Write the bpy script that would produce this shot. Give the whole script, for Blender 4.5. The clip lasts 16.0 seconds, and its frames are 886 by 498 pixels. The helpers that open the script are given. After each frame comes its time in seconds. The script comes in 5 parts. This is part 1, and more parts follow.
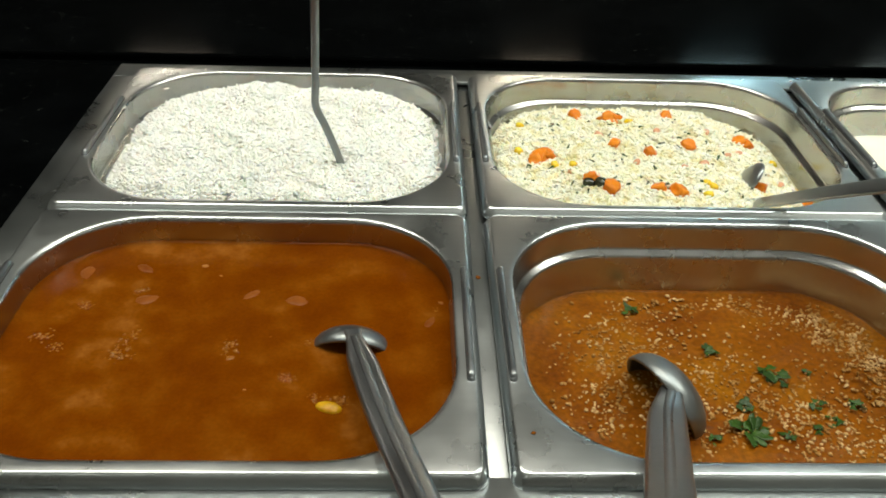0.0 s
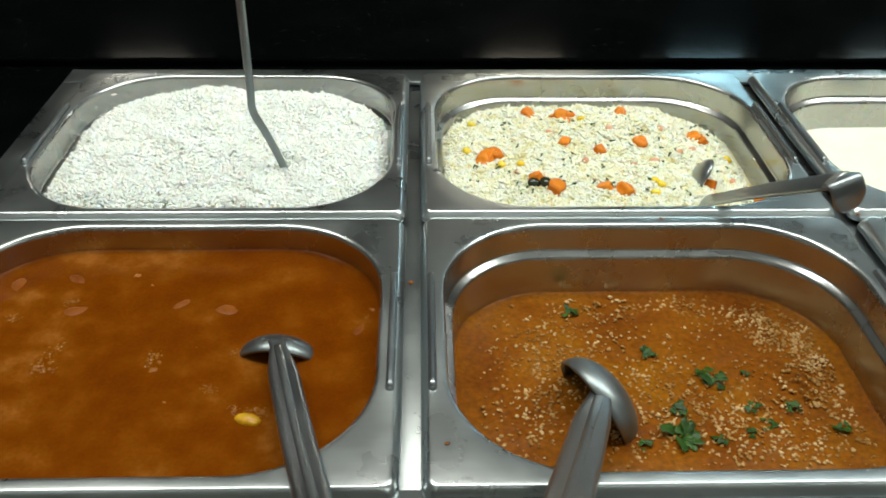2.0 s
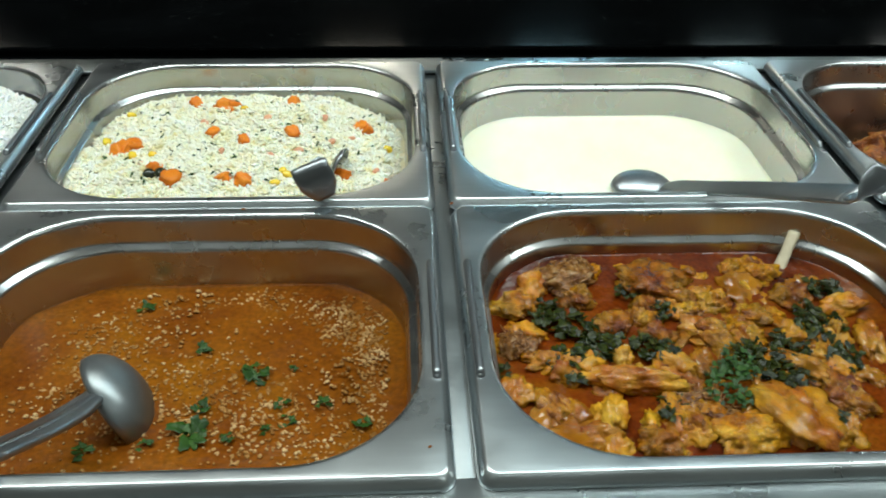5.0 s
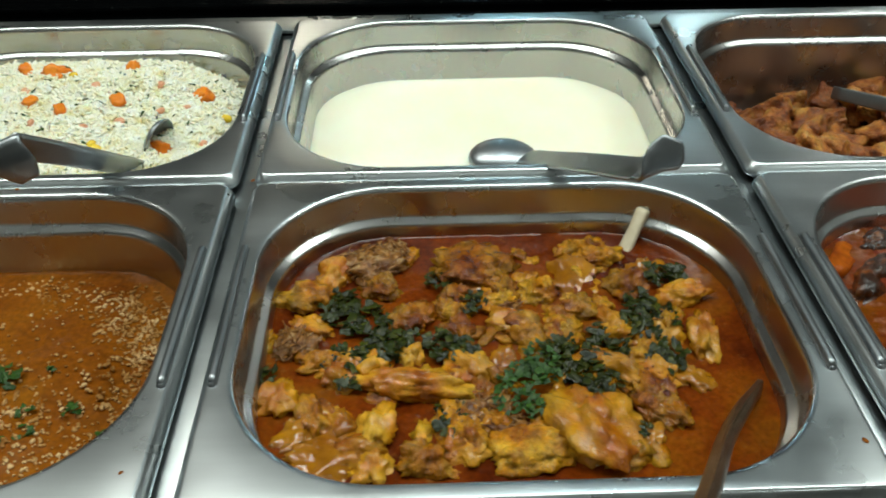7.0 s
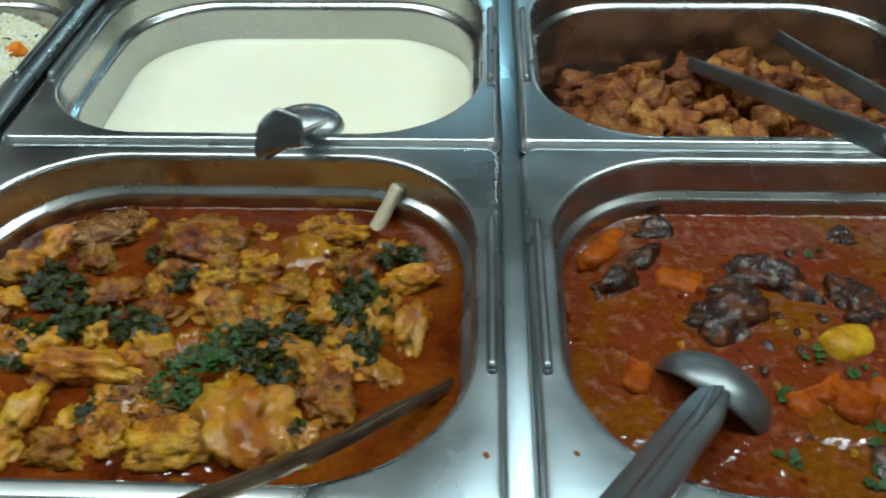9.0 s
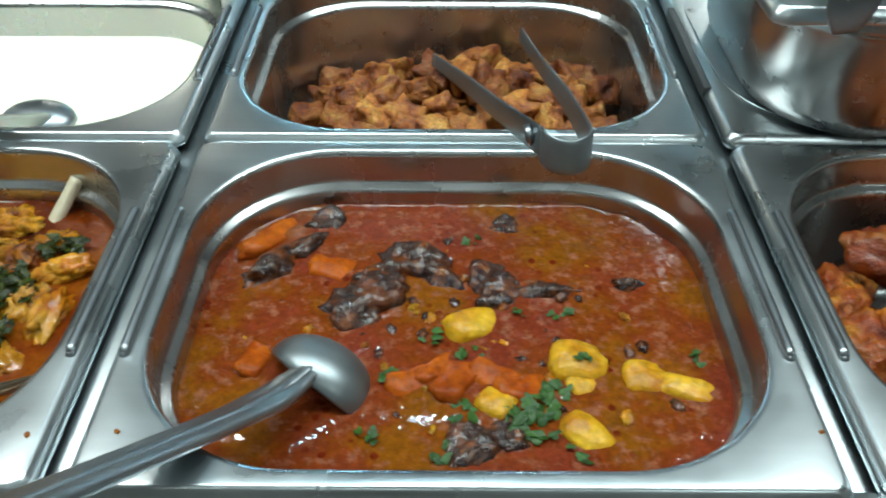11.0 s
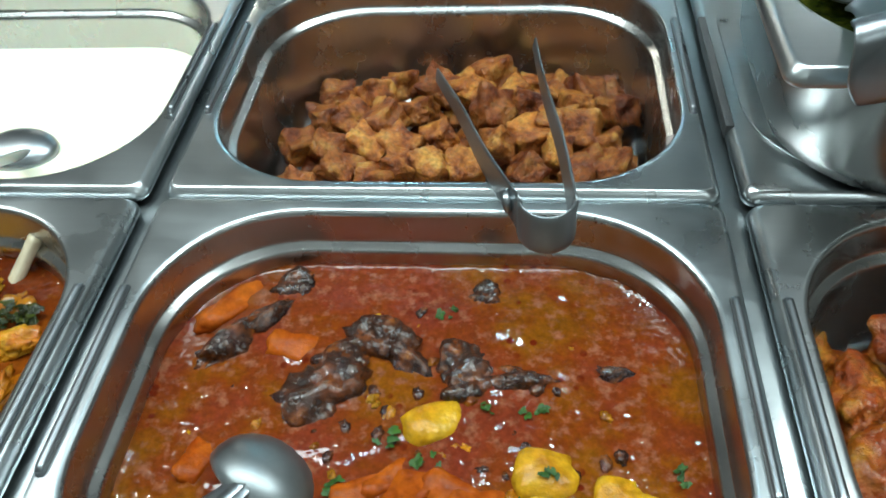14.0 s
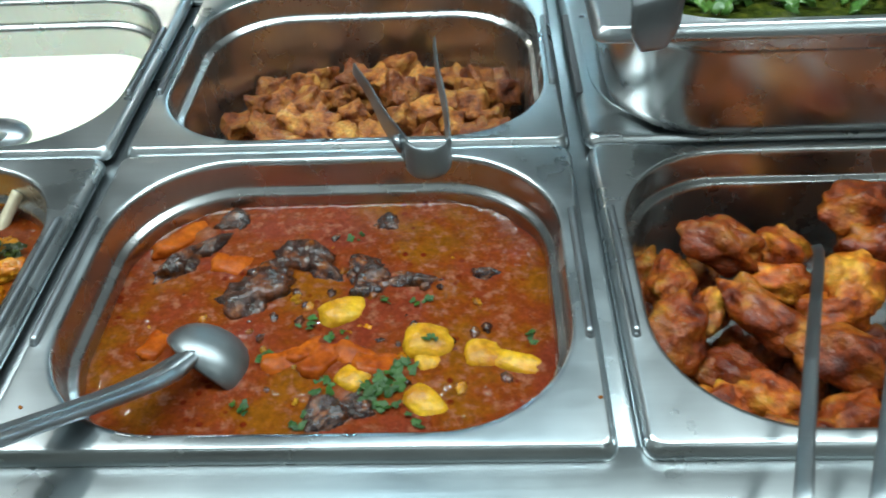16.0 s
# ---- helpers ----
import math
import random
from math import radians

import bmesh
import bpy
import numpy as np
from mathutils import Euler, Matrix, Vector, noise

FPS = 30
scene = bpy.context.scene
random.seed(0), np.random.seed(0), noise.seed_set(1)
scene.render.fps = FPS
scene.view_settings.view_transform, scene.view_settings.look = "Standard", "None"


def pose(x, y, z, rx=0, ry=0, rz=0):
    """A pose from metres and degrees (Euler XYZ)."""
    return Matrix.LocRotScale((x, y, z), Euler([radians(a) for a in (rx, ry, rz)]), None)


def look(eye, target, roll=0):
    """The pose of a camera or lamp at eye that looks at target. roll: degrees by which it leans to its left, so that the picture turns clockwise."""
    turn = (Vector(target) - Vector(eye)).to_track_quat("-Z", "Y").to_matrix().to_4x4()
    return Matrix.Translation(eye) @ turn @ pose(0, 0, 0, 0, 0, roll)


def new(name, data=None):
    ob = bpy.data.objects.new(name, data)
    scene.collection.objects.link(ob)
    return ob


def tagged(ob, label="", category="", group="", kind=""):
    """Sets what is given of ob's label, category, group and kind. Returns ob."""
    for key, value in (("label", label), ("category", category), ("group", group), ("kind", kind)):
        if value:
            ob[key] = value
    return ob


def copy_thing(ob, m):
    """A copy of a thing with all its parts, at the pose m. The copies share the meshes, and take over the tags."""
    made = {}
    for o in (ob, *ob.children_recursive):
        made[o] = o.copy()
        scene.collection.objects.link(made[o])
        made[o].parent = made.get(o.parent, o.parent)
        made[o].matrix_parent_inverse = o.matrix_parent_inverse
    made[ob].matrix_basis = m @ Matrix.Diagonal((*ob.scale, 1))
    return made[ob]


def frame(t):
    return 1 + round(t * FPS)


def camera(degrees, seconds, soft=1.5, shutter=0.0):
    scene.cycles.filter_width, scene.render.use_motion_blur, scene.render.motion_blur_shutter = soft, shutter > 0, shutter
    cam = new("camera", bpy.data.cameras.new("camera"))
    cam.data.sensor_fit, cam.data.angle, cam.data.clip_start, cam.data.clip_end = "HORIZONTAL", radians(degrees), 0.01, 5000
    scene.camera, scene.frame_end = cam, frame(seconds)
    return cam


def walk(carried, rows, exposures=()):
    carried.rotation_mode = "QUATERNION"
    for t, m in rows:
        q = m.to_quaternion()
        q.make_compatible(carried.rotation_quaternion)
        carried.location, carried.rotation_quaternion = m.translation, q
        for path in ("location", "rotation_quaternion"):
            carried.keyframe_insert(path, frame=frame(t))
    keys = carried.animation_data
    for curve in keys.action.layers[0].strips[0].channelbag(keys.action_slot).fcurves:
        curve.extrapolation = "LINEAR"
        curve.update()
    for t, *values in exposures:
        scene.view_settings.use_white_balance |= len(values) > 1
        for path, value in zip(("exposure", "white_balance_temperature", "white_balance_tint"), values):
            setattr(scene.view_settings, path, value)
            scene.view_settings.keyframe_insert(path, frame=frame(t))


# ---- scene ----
cam = camera(55.0, 16.0, soft=1.8, shutter=0.35)
PATH = [
    (0, (-0.048, -0.299, 1.253), (0.021, 1.342, 0.111), 2.1),
    (0.5, (-0.047, -0.292, 1.251), (0.035, 1.351, 0.114), 2.5),
    (1, (-0.047, -0.288, 1.252), (0.038, 1.357, 0.116), 1.6),
    (1.5, (-0.04, -0.286, 1.249), (0.105, 1.349, 0.107), 2.1),
    (2, (0.007, -0.289, 1.257), (0.055, 1.342, 0.101), 0.7),
    (2.5, (0.08, -0.291, 1.26), (-0.011, 1.333, 0.098), -1.8),
    (3, (0.153, -0.29, 1.259), (0.084, 1.339, 0.101), -1.1),
    (3.5, (0.212, -0.301, 1.257), (0.152, 1.346, 0.124), -1.2),
    (4, (0.253, -0.308, 1.25), (0.227, 1.359, 0.146), -0.6),
    (4.5, (0.281, -0.303, 1.248), (0.307, 1.357, 0.133), 0.2),
    (5, (0.306, -0.284, 1.245), (0.406, 1.342, 0.084), 1.2),
    (5.2, (0.321, -0.282, 1.24), (0.398, 1.347, 0.081), 0.8),
    (7.3, (0.475, -0.219, 1.211), (0.518, 1.353, -0.025), -0.4),
    (7.5, (0.486, -0.217, 1.208), (0.532, 1.353, -0.03), -0.2),
    (8, (0.549, -0.21, 1.202), (0.482, 1.339, -0.061), -1.8),
    (8.5, (0.602, -0.202, 1.203), (0.528, 1.325, -0.085), -1.7),
    (9, (0.657, -0.189, 1.198), (0.577, 1.328, -0.102), -1.2),
    (9.5, (0.707, -0.191, 1.197), (0.63, 1.337, -0.091), -0.5),
    (10, (0.752, -0.195, 1.2), (0.712, 1.328, -0.095), -0.2),
    (10.2, (0.768, -0.19, 1.197), (0.765, 1.336, -0.096), 0.2),
    (12.3, (0.916, -0.221, 1.208), (0.869, 1.299, -0.09), -0.3),
    (12.5, (0.914, -0.215, 1.213), (0.814, 1.296, -0.094), -1.4),
    (13, (0.897, -0.174, 1.214), (0.758, 1.307, -0.124), -2.1),
    (13.5, (0.895, -0.128, 1.216), (0.725, 1.317, -0.156), -3.6),
    (14, (0.9, -0.107, 1.222), (0.708, 1.303, -0.183), -4.6),
    (14.5, (0.902, -0.112, 1.23), (0.721, 1.245, -0.228), -5.2),
    (15, (0.906, -0.146, 1.24), (0.748, 1.247, -0.187), -4.5),
    (15.5, (0.916, -0.207, 1.247), (0.788, 1.248, -0.12), -3.5),
    (16, (0.943, -0.247, 1.251), (0.859, 1.245, -0.078), -3.3),
]
walk(cam, [(t, look(eye, target, roll)) for t, eye, target, roll in PATH], [(0, 0.11, 7600, 13), (1.5, 0.10, 7250, 11), (3.5, 0.0, 6250, 6), (5, 0.0, 6500, 7), (7.5, -0.20, 6800, 8), (9, -0.34, 6200, 3), (10, 0.06, 6250, 5), (12.5, 0.50, 5950, 4), (14.5, 0.44, 6200, 6), (16, 0.53, 6000, 5)])

# ---------------------------------------------------------------- light
world = bpy.data.worlds.new("world")
scene.world = world
world.use_nodes = True
world.node_tree.nodes["Background"].inputs[0].default_value = (0.75, 0.85, 1.0, 1)
world.node_tree.nodes["Background"].inputs[1].default_value = 0.02


def area_lamp(name, x, y, z, sx, sy, watts, colour, tilt=0):
    data = bpy.data.lights.new(name, "AREA")
    data.shape, data.size, data.size_y, data.energy, data.color = "RECTANGLE", sx, sy, watts, colour
    ob = new(name, data)
    ob.matrix_world = pose(x, y, z, tilt)
    return ob


LAMP_Y, LAMP_Z = 0.64, 2.35
LAMPS = [(-0.72, 2.6, (1.0, 0.98, 0.90)), (0.05, 2.8, (1.0, 1.0, 0.94)), (0.82, 2.6, (0.66, 0.90, 1.0)), (1.59, 2.8, (0.95, 1.0, 0.96))]
for lx, watts, colour in LAMPS:
    area_lamp("counter_lamp_light", lx, LAMP_Y, LAMP_Z, 0.16, 0.05, watts, colour)
# small lamps low behind the counter, mirrored in its steel edge
LOW_Y, LOW_Z, LOW_TILT = 1.50, 1.325, 68
LOW_LAMPS = [(-0.59, 0.25, (1.0, 0.96, 0.86)), (0.23, 0.45, (1.0, 0.93, 0.76)), (0.64, 0.65, (0.42, 0.82, 1.0)), (1.05, 0.45, (0.66, 0.93, 1.0)), (1.46, 0.45, (0.95, 1.0, 0.96))]
for lx, watts, colour in LOW_LAMPS:
    area_lamp("low_lamp_light", lx, LOW_Y, LOW_Z, 0.16, 0.04, watts, colour, -LOW_TILT)
# unseen ceiling panels, added: main light over the counter, fill from the south
ADDED_PANELS = [(-0.75, 0.35, 15), (0.5, 0.35, 14), (1.75, 0.35, 17), (-1.1, -1.5, 2), (0.5, -1.5, 2.5), (2.1, -1.5, 7)]
for px_, py_, watts in ADDED_PANELS:
    area_lamp("added_panel_light", px_, py_, 2.655, 1.10, 0.28, watts, (0.88, 0.99, 0.96))


# ---------------------------------------------------------------- materials
def nodes_of(name):
    m = bpy.data.materials.new(name)
    m.use_nodes = True
    nt = m.node_tree
    return m, nt, nt.nodes["Principled BSDF"]


def texture(nt, kind, scale, stretch=(1, 1, 1), detail=4.0, rough=0.55, shift=True):
    tc = nt.nodes.new("ShaderNodeTexCoord")
    mp = nt.nodes.new("ShaderNodeMapping")
    mp.inputs["Scale"].default_value = stretch
    nt.links.new(tc.outputs["Object"], mp.inputs[0])
    if shift:
        info = nt.nodes.new("ShaderNodeObjectInfo")
        mul = nt.nodes.new("ShaderNodeMath")
        mul.operation = "MULTIPLY"
        mul.inputs[1].default_value = 7.0
        nt.links.new(info.outputs["Random"], mul.inputs[0])
        nt.links.new(mul.outputs[0], mp.inputs["Location"])
    if kind == "noise":
        tx = nt.nodes.new("ShaderNodeTexNoise")
        tx.inputs["Detail"].default_value, tx.inputs["Roughness"].default_value = detail, rough
    else:
        tx = nt.nodes.new("ShaderNodeTexVoronoi")
    tx.inputs["Scale"].default_value = scale
    nt.links.new(mp.outputs[0], tx.inputs["Vector"])
    return tx.outputs[0]


def ramp(nt, source, stops):
    r = nt.nodes.new("ShaderNodeValToRGB")
    el = r.color_ramp.elements
    while len(el) < len(stops):
        el.new(0.5)
    for e, (p, c) in zip(el, stops):
        e.position, e.color = p, (*c, 1)
    nt.links.new(source, r.inputs[0])
    return r.outputs[0]


def mix(nt, fac, a, b, blend="MIX"):
    n = nt.nodes.new("ShaderNodeMix")
    n.data_type, n.blend_type = "RGBA", blend
    for socket, value in ((n.inputs["Factor"], fac), (n.inputs["A"], a), (n.inputs["B"], b)):
        if isinstance(value, (int, float)):
            socket.default_value = value
        elif isinstance(value, tuple):
            socket.default_value = (*value, 1)
        else:
            nt.links.new(value, socket)
    return n.outputs["Result"]


def bump(nt, bsdf, source, strength, distance=0.002, after=None):
    b = nt.nodes.new("ShaderNodeBump")
    b.inputs["Strength"].default_value, b.inputs["Distance"].default_value = strength, distance
    nt.links.new(source, b.inputs["Height"])
    if after is not None:
        nt.links.new(after, b.inputs["Normal"])
    nt.links.new(b.outputs[0], bsdf.inputs["Normal"])
    return b.outputs[0]


def surface(name, stops, scale, rough, fine=None, fine_scale=300.0, bump_scale=200.0, bump_by=0.3, bump_depth=0.001, metallic=0.0,
            stretch=(1, 1, 1), coat=0.0, subsurface=0.0, sub_radius=(0.01, 0.005, 0.003), rough_to=None, random_tint=None, shine=0.5):
    """A procedural material: a broad colour ramp, a fine multiplied grain, relief and uneven gloss."""
    m, nt, b = nodes_of(name)
    colour = ramp(nt, texture(nt, "noise", scale, stretch), stops)
    if fine:
        grain = ramp(nt, texture(nt, "noise", fine_scale, stretch, 3.0), [(0.32, (fine,) * 3), (0.68, (1, 1, 1))])
        colour = mix(nt, 1.0, colour, grain, "MULTIPLY")
    if random_tint:
        info = nt.nodes.new("ShaderNodeObjectInfo")
        colour = mix(nt, 1.0, colour, ramp(nt, info.outputs["Random"], [(0, random_tint[0]), (1, random_tint[1])]), "MULTIPLY")
    nt.links.new(colour, b.inputs["Base Color"])
    b.inputs["Roughness"].default_value, b.inputs["Metallic"].default_value = rough, metallic
    if rough_to is not None:
        lo = nt.nodes.new("ShaderNodeMapRange")
        lo.inputs[1].default_value, lo.inputs[2].default_value = 0.35, 0.65
        lo.inputs[3].default_value, lo.inputs[4].default_value = rough, rough_to
        nt.links.new(texture(nt, "noise", scale * 1.7, stretch), lo.inputs[0])
        nt.links.new(lo.outputs[0], b.inputs["Roughness"])
    if bump_by:
        bump(nt, b, texture(nt, "noise", bump_scale, stretch, 5.0), bump_by, bump_depth)
    b.inputs["Specular IOR Level"].default_value = shine
    b.inputs["Coat Weight"].default_value, b.inputs["Coat Roughness"].default_value = coat, 0.08
    if subsurface:
        b.inputs["Subsurface Weight"].default_value, b.inputs["Subsurface Radius"].default_value = subsurface, sub_radius
        b.inputs["Subsurface Scale"].default_value = 0.5
    return m


def steel_material(name, base, rough, brush, streak=(1, 1, 1)):
    """Brushed stainless steel: fine grain drawn out along the brushing, smudges in the gloss, a few darker water marks."""
    m, nt, b = nodes_of(name)
    smudge = texture(nt, "noise", 14.0, (1, 1, 1), 6.0, 0.6)
    colour = ramp(nt, smudge, [(0.3, tuple(c * 0.95 for c in base)), (0.62, base)])
    grain = texture(nt, "noise", 260.0, streak, 3.0)
    colour = mix(nt, 1.0, colour, ramp(nt, grain, [(0.3, (0.955, 0.955, 0.955)), (0.7, (1, 1, 1))]), "MULTIPLY")
    nt.links.new(colour, b.inputs["Base Color"])
    b.inputs["Metallic"].default_value = 1.0
    mr = nt.nodes.new("ShaderNodeMapRange")
    mr.inputs[1].default_value, mr.inputs[2].default_value = 0.3, 0.7
    mr.inputs[3].default_value, mr.inputs[4].default_value = rough * 0.8, rough * 1.3
    nt.links.new(smudge, mr.inputs[0])
    nt.links.new(mr.outputs[0], b.inputs["Roughness"])
    n1 = bump(nt, b, grain, brush, 0.0003)
    bump(nt, b, texture(nt, "noise", 7.0, (1, 1, 1), 1.0), 0.04, 0.004, after=n1)
    return m


STEEL_PAN = steel_material("pan_steel", (0.56, 0.60, 0.615), 0.29, 0.14, (0.08, 1.0, 1.0))
STEEL_WALL = steel_material("pan_wall_steel", (0.50, 0.505, 0.50), 0.25, 0.08, (1.0, 1.0, 0.3))
STEEL_FRAME = steel_material("frame_steel", (0.40, 0.435, 0.445), 0.30, 0.16, (0.03, 1.0, 1.0))
STEEL_TOOL = steel_material("tool_steel", (0.33, 0.355, 0.375), 0.33, 0.12, (1.0, 1.0, 0.2))
STEEL_BOWL = steel_material("polished_tool_steel", (0.27, 0.295, 0.305), 0.40, 0.12, (1.0, 1.0, 0.2))
# steel with a dark brown reflection painted into its colour
STEEL_BROWN_REFLECTION = surface("brown_reflection_steel", [(0.3, (0.10, 0.055, 0.025)), (0.7, (0.24, 0.17, 0.11))], 40, 0.28, metallic=0.85, bump_scale=120, bump_by=0.1)
# steel coloured dark for the shade in the tank, grip slots and lip cut-out
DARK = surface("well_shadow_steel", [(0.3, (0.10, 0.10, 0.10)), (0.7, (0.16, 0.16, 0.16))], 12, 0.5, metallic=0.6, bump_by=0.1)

GRANITE, _nt, _b = nodes_of("black_granite")
_speck = ramp(_nt, texture(_nt, "noise", 120.0, (1, 1, 1), 6.0, 0.7, False), [(0.62, (0.0008, 0.0010, 0.0011)), (0.70, (0.012, 0.014, 0.013)), (0.80, (0.07, 0.07, 0.06))])
_cloud = ramp(_nt, texture(_nt, "noise", 9.0, (1, 1, 1), 5.0, 0.6, False), [(0.45, (0.0, 0.0, 0.0)), (0.75, (0.0012, 0.0014, 0.0016))])
_nt.links.new(mix(_nt, 1.0, _speck, _cloud, "ADD"), _b.inputs["Base Color"])
_b.inputs["Roughness"].default_value = 0.09
_b.inputs["Specular IOR Level"].default_value = 0.03
bump(_nt, _b, texture(_nt, "noise", 30.0, (1, 1, 1), 3.0, 0.5, False), 0.03, 0.002)

PLASTER = surface("wall_paint", [(0.3, (0.62, 0.61, 0.58)), (0.7, (0.70, 0.69, 0.66))], 3, 0.7, bump_scale=60, bump_by=0.15)
CEILING = surface("ceiling_paint", [(0.3, (0.74, 0.76, 0.76)), (0.7, (0.80, 0.82, 0.82))], 3, 0.8, bump_scale=60, bump_by=0.15)
DARK_PAINT = surface("charcoal_paint", [(0.3, (0.022, 0.023, 0.025)), (0.7, (0.032, 0.033, 0.035))], 3, 0.6, bump_scale=60, bump_by=0.15)
FLOOR = surface("floor_tile", [(0.3, (0.32, 0.29, 0.25)), (0.7, (0.42, 0.39, 0.34))], 5, 0.35, bump_scale=40, bump_by=0.1)
LAMP_BODY = surface("lamp_body", [(0.3, (0.70, 0.70, 0.70)), (0.7, (0.78, 0.78, 0.78))], 8, 0.4, bump_by=0.0)

RICE = surface("cooked_rice", [(0.3, (0.90, 0.88, 0.80)), (0.7, (0.94, 0.93, 0.87))], 60, 0.5, bump_scale=260, bump_by=0.4, bump_depth=0.002, shine=0.2)
RICE_GRAIN = surface("rice_grain", [(0.3, (0.94, 0.915, 0.84)), (0.7, (0.97, 0.955, 0.90))], 60, 0.5, bump_by=0.0, subsurface=0.35, shine=0.2)
RICE_MIXED = surface("seasoned_rice", [(0.3, (0.80, 0.70, 0.40)), (0.7, (0.88, 0.82, 0.62))], 70, 0.5, bump_scale=260, bump_by=0.5, bump_depth=0.002, shine=0.2)
RICE_MIXED_GRAIN = surface("seasoned_rice_grain", [(0.3, (0.82, 0.70, 0.36)), (0.47, (0.90, 0.85, 0.64)), (0.7, (0.94, 0.92, 0.82))], 90, 0.42, bump_by=0.0, subsurface=0.3, shine=0.25)
CARROT = surface("cooked_carrot", [(0.3, (0.76, 0.19, 0.014)), (0.7, (0.88, 0.31, 0.035))], 120, 0.3, bump_scale=350, bump_by=0.3, random_tint=((0.8, 0.7, 0.6), (1, 1, 1)), shine=0.2)
CORN = surface("corn_kernel", [(0.3, (0.80, 0.50, 0.02)), (0.7, (0.90, 0.66, 0.06))], 120, 0.25, bump_by=0.15, subsurface=0.25)
GREEN = surface("herb_leaf", [(0.3, (0.014, 0.050, 0.008)), (0.7, (0.045, 0.115, 0.016))], 150, 0.4, bump_scale=500, bump_by=0.4, random_tint=((0.55, 0.6, 0.55), (1.2, 1.15, 1.0)), shine=0.3)
HERB_DARK = surface("cooked_herb", [(0.3, (0.010, 0.014, 0.003)), (0.55, (0.028, 0.036, 0.006)), (0.75, (0.075, 0.070, 0.012))], 150, 0.16, bump_scale=400, bump_by=0.5, random_tint=((0.5, 0.5, 0.45), (1.5, 1.5, 1.1)), shine=0.22)
OLIVE = surface("black_olive", [(0.3, (0.012, 0.014, 0.008)), (0.7, (0.03, 0.035, 0.016))], 60, 0.22, bump_by=0.1)
BEAN_SAUCE = surface("bean_sauce", [(0.30, (0.130, 0.026, 0.0010)), (0.48, (0.160, 0.036, 0.0014)), (0.60, (0.190, 0.050, 0.003)), (0.74, (0.27, 0.088, 0.014))], 30, 0.20, fine=0.85, fine_scale=420, bump_scale=60, bump_by=0.10, bump_depth=0.002, shine=0.04)
BEAN_BIT = surface("bean_bit", [(0.3, (0.24, 0.065, 0.005)), (0.7, (0.38, 0.14, 0.025))], 90, 0.35, bump_scale=300, bump_by=0.4, random_tint=((0.8, 0.75, 0.7), (1, 1, 1)), shine=0.2)
FOAM = surface("sauce_foam", [(0.3, (0.21, 0.062, 0.004)), (0.7, (0.30, 0.115, 0.02))], 300, 0.15, bump_by=0.0, shine=0.3)
SAUCE = surface("brown_sauce", [(0.30, (0.19, 0.046, 0.002)), (0.5, (0.27, 0.078, 0.004)), (0.72, (0.35, 0.125, 0.006))], 16, 0.34, fine=0.6, fine_scale=260, bump_scale=160, bump_by=0.6, bump_depth=0.0018, shine=0.10)
CRUMB = surface("nut_crumb", [(0.3, (0.24, 0.095, 0.016)), (0.48, (0.42, 0.21, 0.06)), (0.66, (0.68, 0.45, 0.22))], 70, 0.45, bump_scale=600, bump_by=0.5, shine=0.2)
CREAM = surface("white_cream", [(0.3, (0.92, 0.87, 0.66)), (0.7, (0.96, 0.935, 0.79))], 9, 0.30, bump_scale=25, bump_by=0.05, bump_depth=0.002, subsurface=0.3, shine=0.3)
CHICKEN = surface("stewed_chicken", [(0.26, (0.13, 0.026, 0.002)), (0.37, (0.42, 0.115, 0.004)), (0.48, (0.72, 0.29, 0.008)), (0.60, (0.80, 0.44, 0.025)), (0.76, (0.48, 0.15, 0.004))], 40, 0.16, fine=0.40, fine_scale=170, bump_scale=150, bump_by=1.0, bump_depth=0.005, shine=0.35, coat=0.12, random_tint=((0.48, 0.36, 0.26), (1.0, 0.98, 0.9)))
CHICKEN_SKIN = surface("stewed_chicken_skin", [(0.28, (0.26, 0.050, 0.003)), (0.40, (0.58, 0.18, 0.007)), (0.54, (0.76, 0.36, 0.018)), (0.72, (0.84, 0.50, 0.06))], 34, 0.14, fine=0.6, fine_scale=130, bump_scale=110, bump_by=0.8, bump_depth=0.004, shine=0.3, coat=0.25, random_tint=((0.6, 0.5, 0.4), (0.95, 0.92, 0.9)))
CHICKEN_SUNK = surface("submerged_chicken", [(0.30, (0.24, 0.070, 0.003)), (0.50, (0.40, 0.150, 0.006)), (0.70, (0.52, 0.22, 0.010))], 30, 0.08, fine=0.7, fine_scale=110, bump_scale=60, bump_by=0.5, bump_depth=0.003, shine=0.4, coat=0.4)
MEAT = surface("shredded_meat", [(0.3, (0.14, 0.042, 0.006)), (0.52, (0.32, 0.13, 0.025)), (0.72, (0.58, 0.36, 0.14))], 130, 0.2, fine=0.5, fine_scale=300, bump_scale=200, bump_by=0.8, bump_depth=0.003, shine=0.4)
BONE = surface("bone", [(0.3, (0.62, 0.52, 0.34)), (0.7, (0.80, 0.72, 0.54))], 80, 0.4, bump_scale=200, bump_by=0.3)
BEEF = surface("dark_beef", [(0.32, (0.022, 0.009, 0.006)), (0.48, (0.060, 0.022, 0.010)), (0.60, (0.15, 0.04, 0.010)), (0.74, (0.28, 0.09, 0.015))], 110, 0.10, fine=0.4, fine_scale=260, bump_scale=150, bump_by=1.0, bump_depth=0.004, shine=0.4, coat=0.3)
